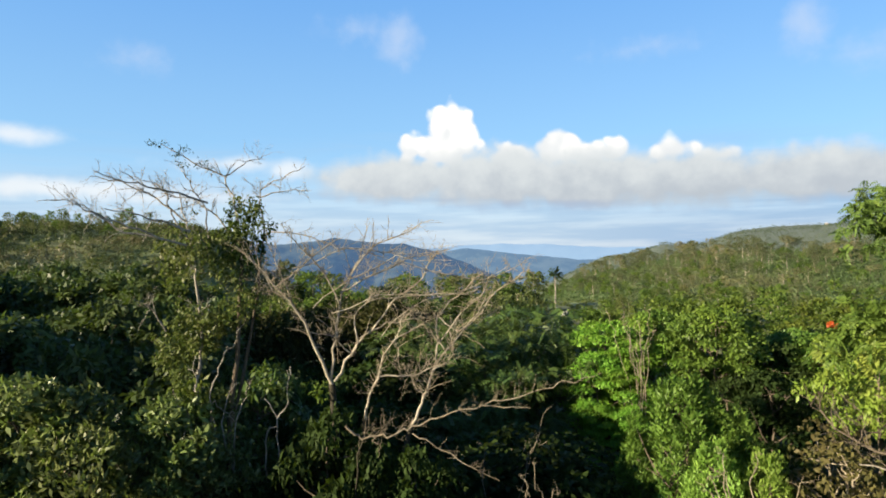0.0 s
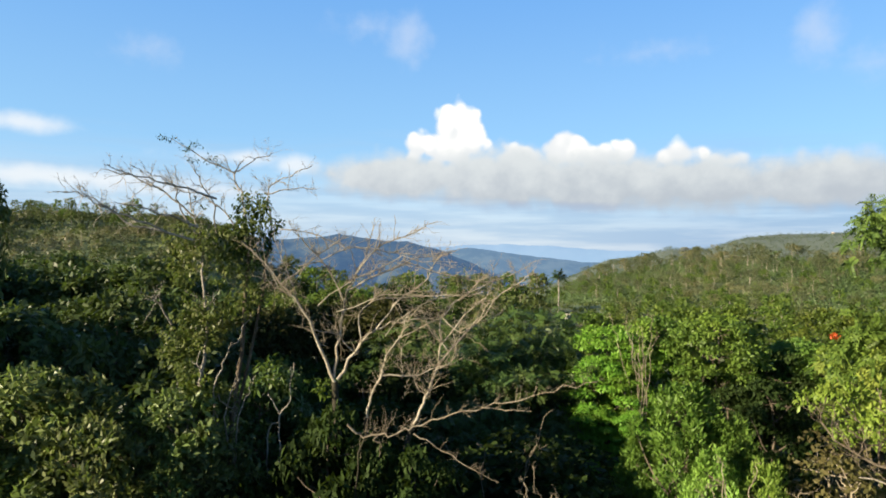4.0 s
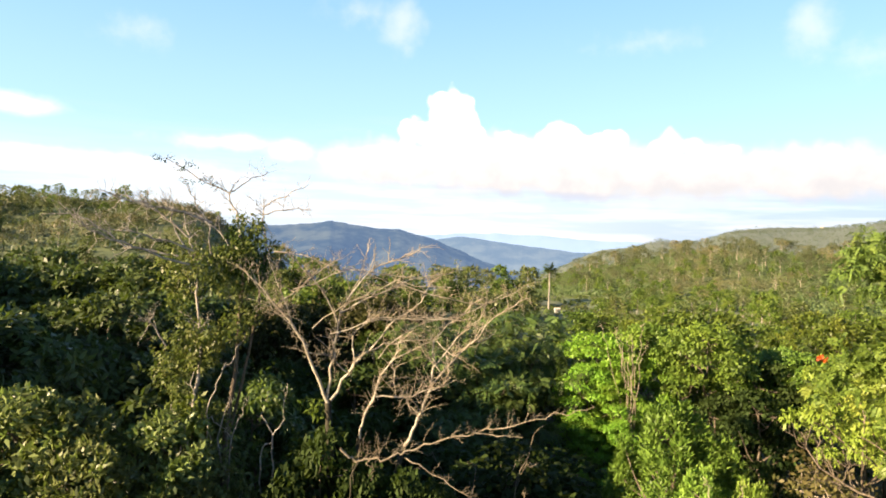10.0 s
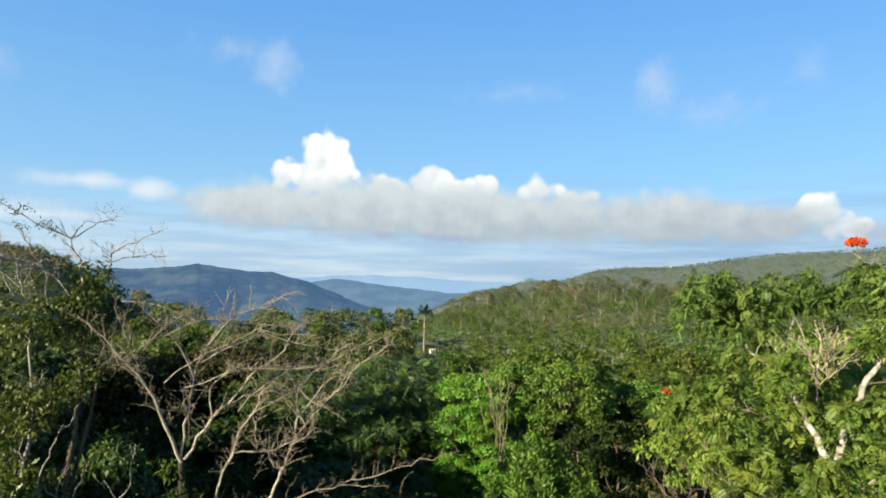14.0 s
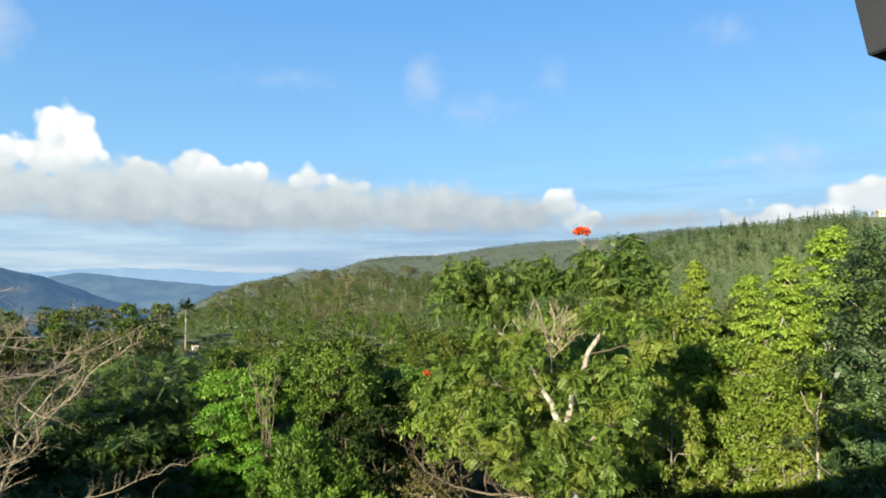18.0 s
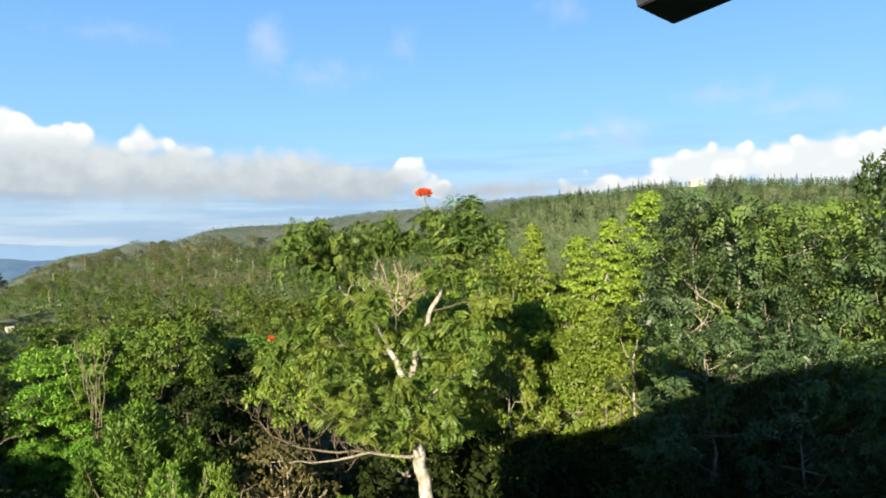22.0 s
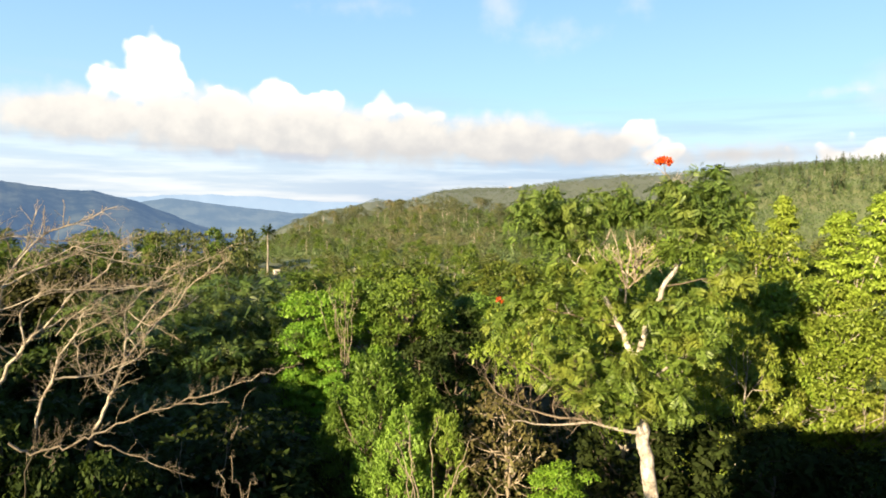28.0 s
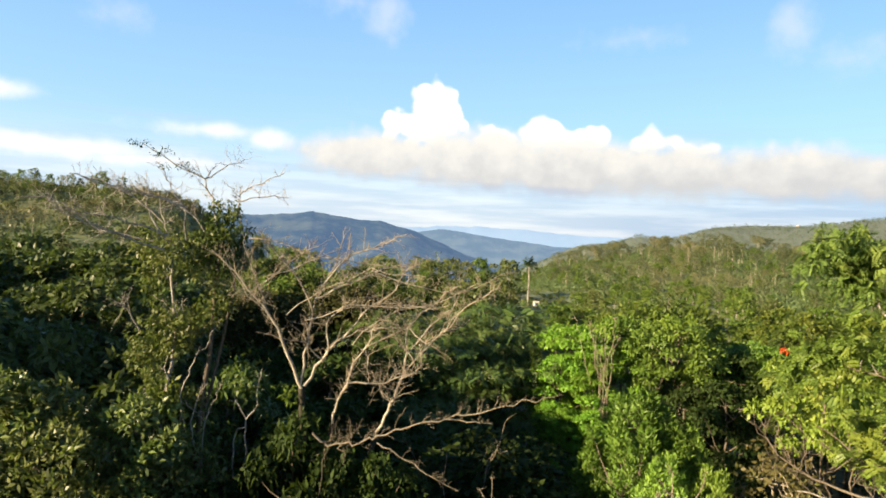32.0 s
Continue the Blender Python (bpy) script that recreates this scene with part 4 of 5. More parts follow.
def tulip_tree():
    r = rng(13)
    t = rooted("tulip_tree", 15.0, 14.8, "tall white-barked tree with drooping leaf sprays", "tree")
    gz = t.location[2]
    tr = limb(r, [(15.0, 14.6, gz - 0.5), (14.61, 14.94, 12.13), (14.45, 15.15, 13.45), (14.37, 15.29, 14.59), (14.3, 15.42, 15.67), (14.29, 15.49, 16.3)], 0.25, 0.15)
    fix(t, "trunk", *tubes([tr], 10), M_WHITE, True)
    tips = []

    def bough(mat, r0, r1, *keys, n=10):
        q = limb(r, keys, r0 * 0.8, r1)
        br = fix(t, "branch", *tubes([q], 7), mat, True)
        tw = twigs(r, q, n, 1.0 if n == 10 else 1.5, 0.4 if n == 10 else 0.9, 0.02, 0.3, 1 if n == 10 else 2, 0.06)
        v, f = tubes(tw, 3)
        part_mesh("twig_spray", mesh_of("twig_spray", v - np.array(t.location[:]), f, M_PALE if n == 10 else M_BARK, True), br)
        return [e[-1, :3] for e in tw if r.random() < 0.5]

    tips += bough(M_WHITE, 0.14, 0.035, (14.29, 15.49, 16.2), (14.09, 15.82, 16.99), (13.57, 16.4, 18.42), (13.6, 16.53, 19.3), (13.12, 17.04, 20.7))
    tips += bough(M_WHITE, 0.13, 0.035, (14.29, 15.49, 16.2), (14.42, 15.11, 17.35), (14.67, 14.75, 18.53), (14.9, 14.4, 19.34), (15.15, 14.01, 20.01), (15.26, 13.76, 20.74), (15.38, 13.49, 21.45))
    bough(M_PALE, 0.085, 0.02, (14.4, 15.2, 14.2), (14.13, 15.24, 13.9), (12.98, 15.98, 14.28), (12.1, 16.45, 14.08), (10.82, 17.09, 14.22), n=14)
    bough(M_BARK, 0.055, 0.015, (12.9, 16.0, 14.28), (11.53, 17.05, 14.38), (10.58, 17.77, 14.99), (10.25, 18.09, 15.87), n=11)
    bough(M_BARK, 0.05, 0.015, (14.2, 15.4, 14.6), (13.2, 15.9, 14.9), (12.3, 16.7, 15.3), (11.4, 17.3, 16.0), n=9)
    tips += bough(M_PALE, 0.06, 0.02, (13.57, 16.4, 18.5), (12.9, 17.2, 19.4), (12.3, 17.8, 20.2))
    tips += bough(M_BARK, 0.04, 0.015, (14.0, 15.9, 17.2), (12.8, 16.9, 17.5), (11.4, 18.2, 17.9))
    tips += bough(M_BARK, 0.035, 0.012, (14.7, 14.7, 18.6), (15.6, 14.1, 18.8), (16.2, 13.5, 19.1))
    tips += bough(M_PALE, 0.05, 0.02, (14.35, 15.3, 15.2), (14.9, 14.6, 16.2), (15.3, 13.9, 16.8))
    tips += bough(M_PALE, 0.05, 0.02, (14.3, 15.3, 15.3), (13.7, 14.9, 15.9), (13.2, 14.6, 16.3))
    tips += bough(M_PALE, 0.04, 0.015, (13.5, 16.6, 19.4), (13.9, 16.0, 20.6), (14.0, 15.8, 21.2))
    bough(M_BARK, 0.026, 0.01, (15.2, 13.9, 20.4), (14.7, 14.5, 21.4), (14.55, 14.72, 22.33))
    dead = [limb(r, k, 0.035, 0.01) for k in ([(13.98, 15.62, 18.0), (13.94, 15.65, 19.19), (13.57, 15.95, 20.45)], [(14.03, 15.58, 18.82), (14.37, 15.29, 19.54), (14.89, 14.82, 20.28)], [(13.9, 15.43, 18.66), (13.61, 15.66, 19.4), (13.34, 15.88, 19.77)], [(14.0, 15.6, 18.8), (14.2, 15.64, 19.72), (14.1, 15.78, 20.28)], [(13.9, 15.7, 18.4), (13.3, 15.9, 18.9), (12.9, 16.1, 19.6)])]
    fix(t, "dead_branch", *tubes(dead + sum([twigs(r, d, 8, 0.5, 0.7, 0.016, 0.3, 1) for d in dead], []), 4), M_DEAD, True, "bare dead twigs inside the crown")
    fan = [limb(r, [b, np.array(b) + np.array(d) * 0.5 + r.normal(0, 0.06, 3), np.array(b) + np.array(d)], 0.022, 0.007) for b, d in zip([(13.85, 15.35, 18.5), (14.0, 15.2, 18.7), (13.9, 15.3, 18.9), (14.1, 15.1, 19.0)] * 4, r.uniform((-1.2, -0.8, 0.6), (1.2, 0.8, 1.6), (16, 3)))]
    fix(t, "dead_branch", *tubes(fan + sum([twigs(r, d, 5, 0.4, 0.7, 0.01, 0.3, 1) for d in fan], []), 4), M_TAN, True, "thin tan dead twigs inside the crown")
    high = [q for q in tips if q[2] > 19.3]
    low = [q for q in tips if q[2] <= 19.3]
    # leaf rosettes: two dark heads on top, and a lighter skirt lower down
    for c, sz, k in (((12.95, 17.15, 20.95), (1.6, 1.6, 0.5), 92), ((15.2, 13.9, 21.0), (1.15, 1.15, 0.7), 76), ((14.06, 15.81, 21.0), (0.9, 0.9, 0.3), 26), ((15.48, 13.68, 22.15), (0.3, 0.3, 0.12), 4), ((14.6, 14.5, 21.55), (0.3, 0.3, 0.22), 9), ((12.59, 17.65, 19.98), (0.9, 0.9, 0.5), 22)):
        high += list(np.array(c) + np.clip(r.normal(0, 0.55, (k, 3)), -1.1, 1.1) * np.array(sz))
    for c, sz, k in (((14.4, 16.7, 17.5), (1.3, 1.3, 0.9), 30), ((15.35, 14.4, 17.5), (0.9, 0.9, 1.1), 30), ((12.05, 17.64, 17.5), (1.1, 1.1, 0.9), 24), ((11.4, 18.4, 17.3), (0.8, 0.8, 0.6), 10), ((13.2, 15.4, 15.3), (1.2, 1.1, 0.6), 44), ((14.5, 14.3, 15.3), (0.9, 0.9, 0.6), 26), ((12.48, 16.76, 16.1), (0.9, 0.9, 0.6), 16), ((12.9, 17.0, 18.9), (1.0, 1.0, 0.6), 14), ((14.0, 14.45, 17.85), (0.35, 0.35, 0.3), 9), ((13.05, 15.4, 18.9), (0.4, 0.4, 0.4), 10), ((14.6, 14.1, 19.8), (0.4, 0.4, 0.22), 9)):
        low += list(np.array(c) + np.clip(r.normal(0, 0.55, (k, 3)), -1.1, 1.1) * np.array(sz))
    for where, mat, lab in ((high, L_TOP, "dark feathered leaf heads"), (low, L_TULIP, "lighter feathered leaf sprays")):
        where = np.array(where)
        v, f = clump_leaves(r, where, r.uniform(0.12, 0.3, len(where)), 17, 0.27 if mat is L_TOP else 0.3, 0.55, 0.12, 0.6, 0.6, frond=5)
        fix(t, "crown", v, f, mat, label=lab)
    fl = np.array([(14.46, 14.8, 22.38), (14.55, 14.72, 22.41), (14.64, 14.64, 22.38)])
    v, f = clump_leaves(r, fl, np.full(3, 0.11), 110, 0.09, 0.8, -0.2, 0.8)
    fix(t, "flower", v, f, L_RED, label="scarlet flower cluster on top")


def lookup_height(x, y, el, d):
    return 20.2 + d * math.tan(radians(el)) - float(ground(x, y))


# ---------------------------------------------------------------- tree kinds, built once and copied
SPECS = {
    # kind: bark, leaves, label, category, options
    "broad": (M_BARK, L_WOOD, "dark green broad-leaved forest tree", "tree", dict(height=10, spread=3.0, lobes=40, per=110, leaf=0.36, clump=0.78, ratio=0.42)),
    "glossy": (M_BARK, L_GLOSS, "glossy-leaved bushy tree below the terrace", "tree", dict(height=8, spread=1.9, lobes=58, per=84, leaf=0.25, ratio=0.38, droop=-0.25, clump=0.44, squash=1.0, crown_from=0.3)),
    "green": (M_BARK, L_MID, "green broad-leaved forest tree", "tree", dict(height=10, spread=2.9, lobes=42, per=105, leaf=0.34, clump=0.72, ratio=0.42)),
    "bright": (M_BARK, L_BRIGHT, "bright green leafy tree in full sun", "tree", dict(height=10, spread=3.1, lobes=52, per=270, leaf=0.2, clump=0.74, squash=0.42, crown_from=0.22, ratio=0.42, droop=0.5)),
    "leafy": (M_BARK, L_LEAFY, "mid-green leafy tree with sunlit top", "tree", dict(height=10, spread=3.0, lobes=46, per=190, leaf=0.23, clump=0.7, squash=0.5, crown_from=0.62, ratio=0.42, droop=0.4)),
    "shrub": (M_BARK, L_SHRUB, "light green small-leaved shrub in sunlight", "shrub", dict(height=7, spread=1.7, lobes=84, per=130, leaf=0.17, ratio=0.3, clump=0.34, crown_from=0.1, squash=2.2, droop=-1.1, cone=0.4)),
    "sprig": (M_BARK, L_SPRIG, "yellow-green upright shoots of a sunlit shrub", "shrub", dict(height=7, spread=1.3, lobes=60, per=70, leaf=0.2, ratio=0.3, clump=0.26, crown_from=0.3, squash=2.4, droop=-1.2, cone=0.3)),
    "sunny": (M_BARK, L_LIME, "yellow-green tree with a high sunlit crown", "tree", dict(height=9, spread=2.7, lobes=36, per=170, leaf=0.2, clump=0.6, trunk_r=0.1, crown_from=0.62, ratio=0.42, limbs=10)),
    "yellow": (M_PALE, L_YELLOW, "slender upright yellow-green forest tree", "tree", dict(height=13, spread=1.7, lobes=72, per=280, leaf=0.175, clump=0.68, crown_from=0.15, squash=0.55, cone=0.85, trunk_r=0.09, lean=0.01, limbs=14, ratio=0.4, droop=0.5)),
    "lime": (M_PALE, L_LIME, "broad yellow-green forest tree", "tree", dict(height=9, spread=2.7, lobes=44, per=200, leaf=0.2, clump=0.62, trunk_r=0.1, crown_from=0.2, ratio=0.42, limbs=10)),
    "blue": (M_PALE, L_BLUE, "dark blue-green tree with feathered leaves", "tree", dict(height=13, spread=3.0, lobes=48, per=24, leaf=0.5, clump=0.72, frond=4, ratio=0.5, crown_from=0.22, squash=0.5, trunk_r=0.13, limbs=14, droop=0.35)),
    "feather": (M_BARK, L_FEATHER, "flat-topped tree in feathery layers", "tree", dict(height=10, spread=4.2, lobes=34, per=24, leaf=0.75, clump=1.3, frond=5, ratio=0.42, squash=0.07, droop=0.02, crown_from=0.42, flat=0.94)),
    "dim": (M_PALE, L_DIM, "dark olive-brown tree on the valley side", "tree", dict(height=10, spread=2.9, lobes=36, per=100, leaf=0.36, clump=0.75, ratio=0.42)),
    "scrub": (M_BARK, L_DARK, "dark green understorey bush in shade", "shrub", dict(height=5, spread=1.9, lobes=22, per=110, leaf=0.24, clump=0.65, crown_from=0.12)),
    "dry": (M_TAN, L_DRY, "brown half-withered bush with bare stems", "shrub", dict(height=6, spread=1.9, lobes=30, per=30, leaf=0.2, clump=0.45, crown_from=0.15)),
}
KINDS, USED = {}, {}


def kind_of(kind, k):
    if (kind, k) not in KINDS:
        bark, lf, label, cat, opt = SPECS[kind]
        name = {"tree": "tree", "shrub": "shrub"}[cat]
        KINDS[kind, k] = plant(name, tree_parts(rng(100 + 7 * len(KINDS)), bark, lf, **opt), label, cat, "forest trees")
    return KINDS[kind, k]


def stand(kind, x, y, height, wide=1.0, turn=0.0, k=0):
    """One tree of a kind with its foot on the ground at x, y."""
    ob = kind_of(kind, k)
    s = height / SPECS[kind][4]["height"]
    m = Matrix.Translation((x, y, float(ground(x, y)) - 0.1)) @ Matrix.Rotation(turn, 4, "Z") @ Matrix.Diagonal((s * wide, s * wide, s, 1))
    if (kind, k) in USED:
        ob = copy_thing(ob, m)
        ob.scale = (s * wide, s * wide, s)
    else:
        USED[kind, k] = True
        ob.matrix_basis = m
    return ob


dead_tree()
vine_tree()
tulip_tree()

# groves: kind, bearing from-to, distance from-to, elevation of the tops from-to, count, breadth
gr = rng(77)


def grove(kind, a0, a1, d0, d1, e0, e1, count, wide):
    for i in range(count):
        a = a0 + (a1 - a0) * (i + gr.uniform(0.1, 0.9)) / count
        d = gr.uniform(d0, d1)
        x, y = polar(a, d)
        h = max(2.0, lookup_height(x, y, gr.uniform(e0, e1), d))
        if math.hypot(x - 14.6, y - 15.2) > 2.5:
            stand(kind, x, y, h, wide * gr.uniform(0.85, 1.2), gr.uniform(0, 6.28), int(gr.integers(0, 2)))


# shaded wood below the near hill
grove("broad", -44, -23, 32, 46, -4.0, -2.0, 10, 1.1)
grove("broad", -42, -21, 46, 64, -1.6, 0.4, 13, 1.0)
grove("green", -40, -20, 60, 78, -3.0, -1.2, 8, 1.0)
grove("scrub", -40, -12, 23, 30, -16, -13, 8, 1.2)
# next two groves: out of view on the left, added to cast shade
grove("broad", -92, -60, 45, 66, 5, 8.5, 14, 1.1)
grove("broad", -80, -46, 18, 28, -16, -13, 5, 1.1)
grove("dim", -20, -2, 44, 72, -5.0, -3.4, 12, 1.0)
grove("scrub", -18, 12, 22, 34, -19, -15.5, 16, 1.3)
# two groves of near-black scrub in place of shade behind the dead tree
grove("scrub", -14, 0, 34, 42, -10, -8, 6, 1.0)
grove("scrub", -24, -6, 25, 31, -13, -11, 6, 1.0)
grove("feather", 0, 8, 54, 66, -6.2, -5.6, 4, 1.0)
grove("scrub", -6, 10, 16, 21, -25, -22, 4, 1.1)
# round the bright tree
grove("green", 11, 30, 62, 95, -5.2, -4.4, 9, 1.0)
grove("scrub", 14, 40, 26, 34, -19, -16, 7, 1.1)
grove("dry", 30, 33, 24, 26, -15, -13, 1, 1.0)
grove("leafy", 27, 36, 42, 55, -7.0, -5.6, 6, 1.0)
grove("sunny", 33, 39, 32, 38, -11.0, -8.5, 4, 0.9)
grove("green", 30, 52, 55, 90, -4.6, -3.2, 12, 1.0)
# behind and beside the white-barked tree
grove("lime", 44, 57, 30, 42, -6, -2.2, 11, 1.0)
grove("shrub", 36, 43, 21, 24, -19.5, -17.5, 3, 1.0)
grove("scrub", 42, 62, 24, 32, -17, -14, 7, 1.2)
grove("green", 44, 58, 46, 62, -4.2, -2.0, 7, 1.0)
grove("green", 62, 85, 45, 70, 0, 2.5, 9, 1.0)
grove("blue", 70, 84, 31, 38, 1.6, 3.2, 5, 0.95)
grove("blue", 67, 84, 24, 29, -6, -3.5, 4, 1.0)
grove("scrub", 60, 88, 17, 26, -20, -15, 9, 1.2)
grove("broad", 82, 100, 28, 50, 0, 3, 4, 1.0)
grove("lime", 73, 80, 48, 58, 2.6, 3.8, 4, 1.0)

# trees placed one by one: kind, x, y, top height, breadth, variant
def place(kind, x, y, top, wide, k):
    stand(kind, x, y, top - 0.1 - float(ground(x, y)), wide, x * 1.7, k)


place("glossy", -9.4, 17.4, 16.9, 1.0, 0)
place("glossy", -11.2, 16.6, 17.3, 1.0, 1)
place("glossy", -7.6, 17.4, 16.6, 0.95, 1)
place("glossy", -12.6, 15.2, 16.6, 1.0, 0)
place("glossy", -10.0, 15.4, 15.4, 1.0, 1)
place("glossy", -8.2, 15.6, 14.2, 0.9, 0)
place("glossy", -6.4, 17.3, 15.7, 0.9, 0)
# two added bushes, unseen below the terrace, shading the white trunk's foot
place("scrub", 1.2, 6.8, 16.9, 0.9, 0)
place("scrub", 3.2, 6.4, 16.6, 0.9, 1)
place("scrub", -5.2, 17.2, 14.2, 0.8, 1)
place("glossy", -8.6, 15.9, 16.2, 0.8, 0)
place("glossy", -6.9, 16.5, 15.5, 0.8, 1)
place("shrub", -0.9, 15.6, 13.5, 0.7, 1)
place("scrub", -3.8, 18.2, 14.8, 0.7, 1)
place("scrub", -2.3, 18.1, 14.2, 0.7, 0)
place("scrub", -1.2, 18.2, 13.9, 0.7, 1)
place("scrub", -2.0, 19.0, 14.3, 0.8, 0)
place("scrub", -0.4, 20.0, 13.9, 0.9, 0)
place("lime", -15.3, 19.4, 17.9, 0.45, 0)
# four tall trees added out of view on the left, to shadow the dip
place("broad", -25.5, 15.6, 23.6, 0.9, 0)
place("broad", -22.6, 19.6, 21.6, 0.6, 1)
place("broad", -28.0, 13.0, 22.6, 0.9, 1)
place("broad", -27.5, 18.2, 22.4, 0.7, 1)
place("broad", -18.0, 24.0, 24.6, 0.3, 1)
# unseen trees, added upsun to darken the ground behind the dead tree
for a, d, top, wd in ((-46.5, 29, 21.5, 0.5), (-49, 26, 21.8, 0.55), (-51.5, 29, 22.4, 0.6), (-54, 25, 20.6, 0.5), (-57, 25, 18.8, 0.45)):
    x, y = polar(a, d)
    place("broad", x, y, top, wd, int(d) % 2)
# more unseen trees, added closer in to keep sun off the low scrub
for x, y, top in ((-13.0, 8.4, 18.0), (-10.8, 8.4, 17.6), (-8.6, 7.8, 17.0)):
    place("broad", x, y, top, 1.0, 0)
place("broad", -9.0, 21.2, 17.4, 0.9, 1)
place("broad", -6.4, 22.8, 16.6, 0.8, 0)
place("broad", -12.2, 21.2, 17.8, 0.9, 0)
place("scrub", -3.3, 18.0, 15.9, 0.55, 1)
place("scrub", -2.2, 18.2, 15.1, 0.55, 0)
place("scrub", -0.9, 18.3, 14.8, 0.55, 1)
place("feather", 2.2, 37.0, 15.4, 1.15, 0)
place("feather", 4.8, 40.5, 16.2, 1.2, 1)
place("feather", -0.8, 42.0, 16.3, 1.2, 0)
place("feather", 6.4, 47.0, 16.6, 1.2, 0)
place("feather", 0.8, 31.0, 13.2, 1.1, 1)
place("bright", 9.3, 37.2, 16.7, 1.0, 0)
place("bright", 8.2, 35.8, 15.0, 0.95, 1)
place("bright", 9.9, 35.4, 14.6, 0.9, 0)
place("leafy", 12.6, 38.0, 17.2, 0.8, 1)
place("leafy", 15.6, 36.6, 17.4, 0.95, 0)
place("bright", 11.2, 37.4, 15.9, 0.85, 1)
place("bright", 7.6, 34.6, 12.6, 0.9, 0)
place("bright", 9.6, 33.8, 12.4, 0.8, 1)
# three near-black bushes in place of the shade under the leafy crowns
place("scrub", 14.6, 34.0, 13.6, 0.8, 1)
place("scrub", 17.0, 33.4, 14.0, 0.85, 0)
place("scrub", 18.2, 36.5, 15.0, 0.85, 1)
place("bright", 12.3, 16.8, 13.0, 1.0, 0)
place("feather", 5.4, 37.4, 15.7, 0.9, 0)
place("feather", 3.6, 36.0, 14.4, 0.9, 1)
place("green", 16.6, 45.5, 17.2, 1.0, 1)
place("green", 20.5, 46.5, 17.0, 1.0, 0)
place("broad", 19.5, 40.0, 13.6, 1.0, 0)
place("shrub", 8.6, 23.4, 15.8, 1.15, 0)
place("shrub", 10.0, 23.0, 14.5, 1.15, 1)
place("shrub", 7.4, 24.0, 13.6, 1.0, 0)
place("sprig", 9.0, 21.2, 13.9, 1.0, 0)
place("sprig", 10.2, 21.0, 13.6, 1.0, 1)
place("sprig", 8.2, 21.0, 13.0, 0.9, 1)
place("dry", 12.6, 20.4, 14.2, 0.8, 0)
place("dry", 13.2, 21.6, 14.6, 0.8, 1)
place("shrub", 7.9, 22.6, 12.6, 1.1, 1)
place("lime", 25.0, 24.5, 20.2, 1.0, 0)
place("lime", 28.5, 23.5, 20.4, 0.9, 1)
place("lime", 21.6, 17.4, 17.7, 0.6, 1)
place("lime", 24.0, 27.5, 19.4, 1.0, 1)
place("yellow", 36.6, 19.0, 24.6, 1.3, 0)
place("yellow", 33.5, 20.1, 22.9, 1.2, 1)
place("yellow", 32.5, 21.6, 21.9, 1.15, 0)
place("yellow", 35.2, 26.3, 22.9, 1.0, 1)
place("yellow", 30.8, 25.4, 21.6, 0.95, 0)
place("yellow", 33.0, 18.6, 19.4, 1.4, 0)
place("yellow", 35.0, 18.0, 21.4, 1.1, 1)
place("yellow", 31.2, 20.2, 18.2, 1.2, 1)
place("lime", 29.0, 21.8, 17.6, 0.9, 0)
place("lime", 30.6, 18.4, 15.6, 1.1, 1)
place("blue", 27.6, 12.2, 23.2, 0.95, 0)
place("blue", 28.6, 10.2, 23.3, 0.9, 1)
place("blue", 29.3, 8.0, 22.9, 1.0, 0)
place("blue", 30.0, 5.6, 23.2, 1.0, 1)
place("blue", 29.6, 13.2, 23.9, 0.7, 0)
place("blue", 25.4, 10.6, 17.5, 0.9, 1)
place("broad", 59.5, 11.4, 27.6, 0.5, 0)
place("broad", -23.5, 30.5, 22.4, 0.5, 1)

# ---------------------------------------------------------------- woods farther off
FAR_SPECS = {
    "far_dark": (M_BARK, L_DARK, "dark green tree on the near hill", dict(height=10, spread=2.9, lobes=22, per=40, leaf=0.55, clump=0.95, limbs=4)),
    "far_green": (M_PALE, L_MID, "green tree on the valley side", dict(height=10, spread=2.9, lobes=22, per=40, leaf=0.55, clump=0.95, limbs=4)),
    "far_olive": (M_PALE, L_OLIVE, "olive-brown tree with pale trunk", dict(height=10, spread=2.7, lobes=18, per=38, leaf=0.5, clump=0.9, limbs=5, crown_from=0.45)),
    "far_flat": (M_BARK, L_FLAT, "dark flat-topped tree on the far slope", dict(height=10, spread=3.0, lobes=11, per=44, leaf=0.42, clump=1.0, limbs=4, crown_from=0.62, trunk_r=0.13)),
    "far_crown": (M_DEAD, L_FLAT, "pale-trunked tree on the far slope", dict(height=10, spread=3.4, lobes=10, per=60, leaf=0.4, clump=1.15, limbs=5, crown_from=0.68, trunk_r=0.2)),
    "far_tan": (M_BARK, L_FAR, "tan-leaved tree on the far slope", dict(height=10, spread=2.6, lobes=13, per=26, leaf=0.5, clump=0.85, limbs=5, crown_from=0.4, trunk_r=0.15)),
    "far_bare": (M_DEAD, L_OLIVE, "nearly bare pale-limbed tree", dict(height=11, spread=2.4, lobes=16, per=2, leaf=0.6, clump=0.7, limbs=9, crown_from=0.4)),
}
FAR, JOIN = {}, {}
for kind, (bark, lf, label, opt) in FAR_SPECS.items():
    for k in range(3):
        r = rng(300 + len(FAR))
        trunk, boughs, small, tips, size = skeleton_tree(r, **{q: v for q, v in opt.items() if q not in ("per", "leaf", "clump")})
        FAR[kind, k] = (tubes([trunk] + boughs, 4), clump_leaves(r, tips, opt["clump"] * size, opt["per"], opt["leaf"], 0.6, cap=0.3))


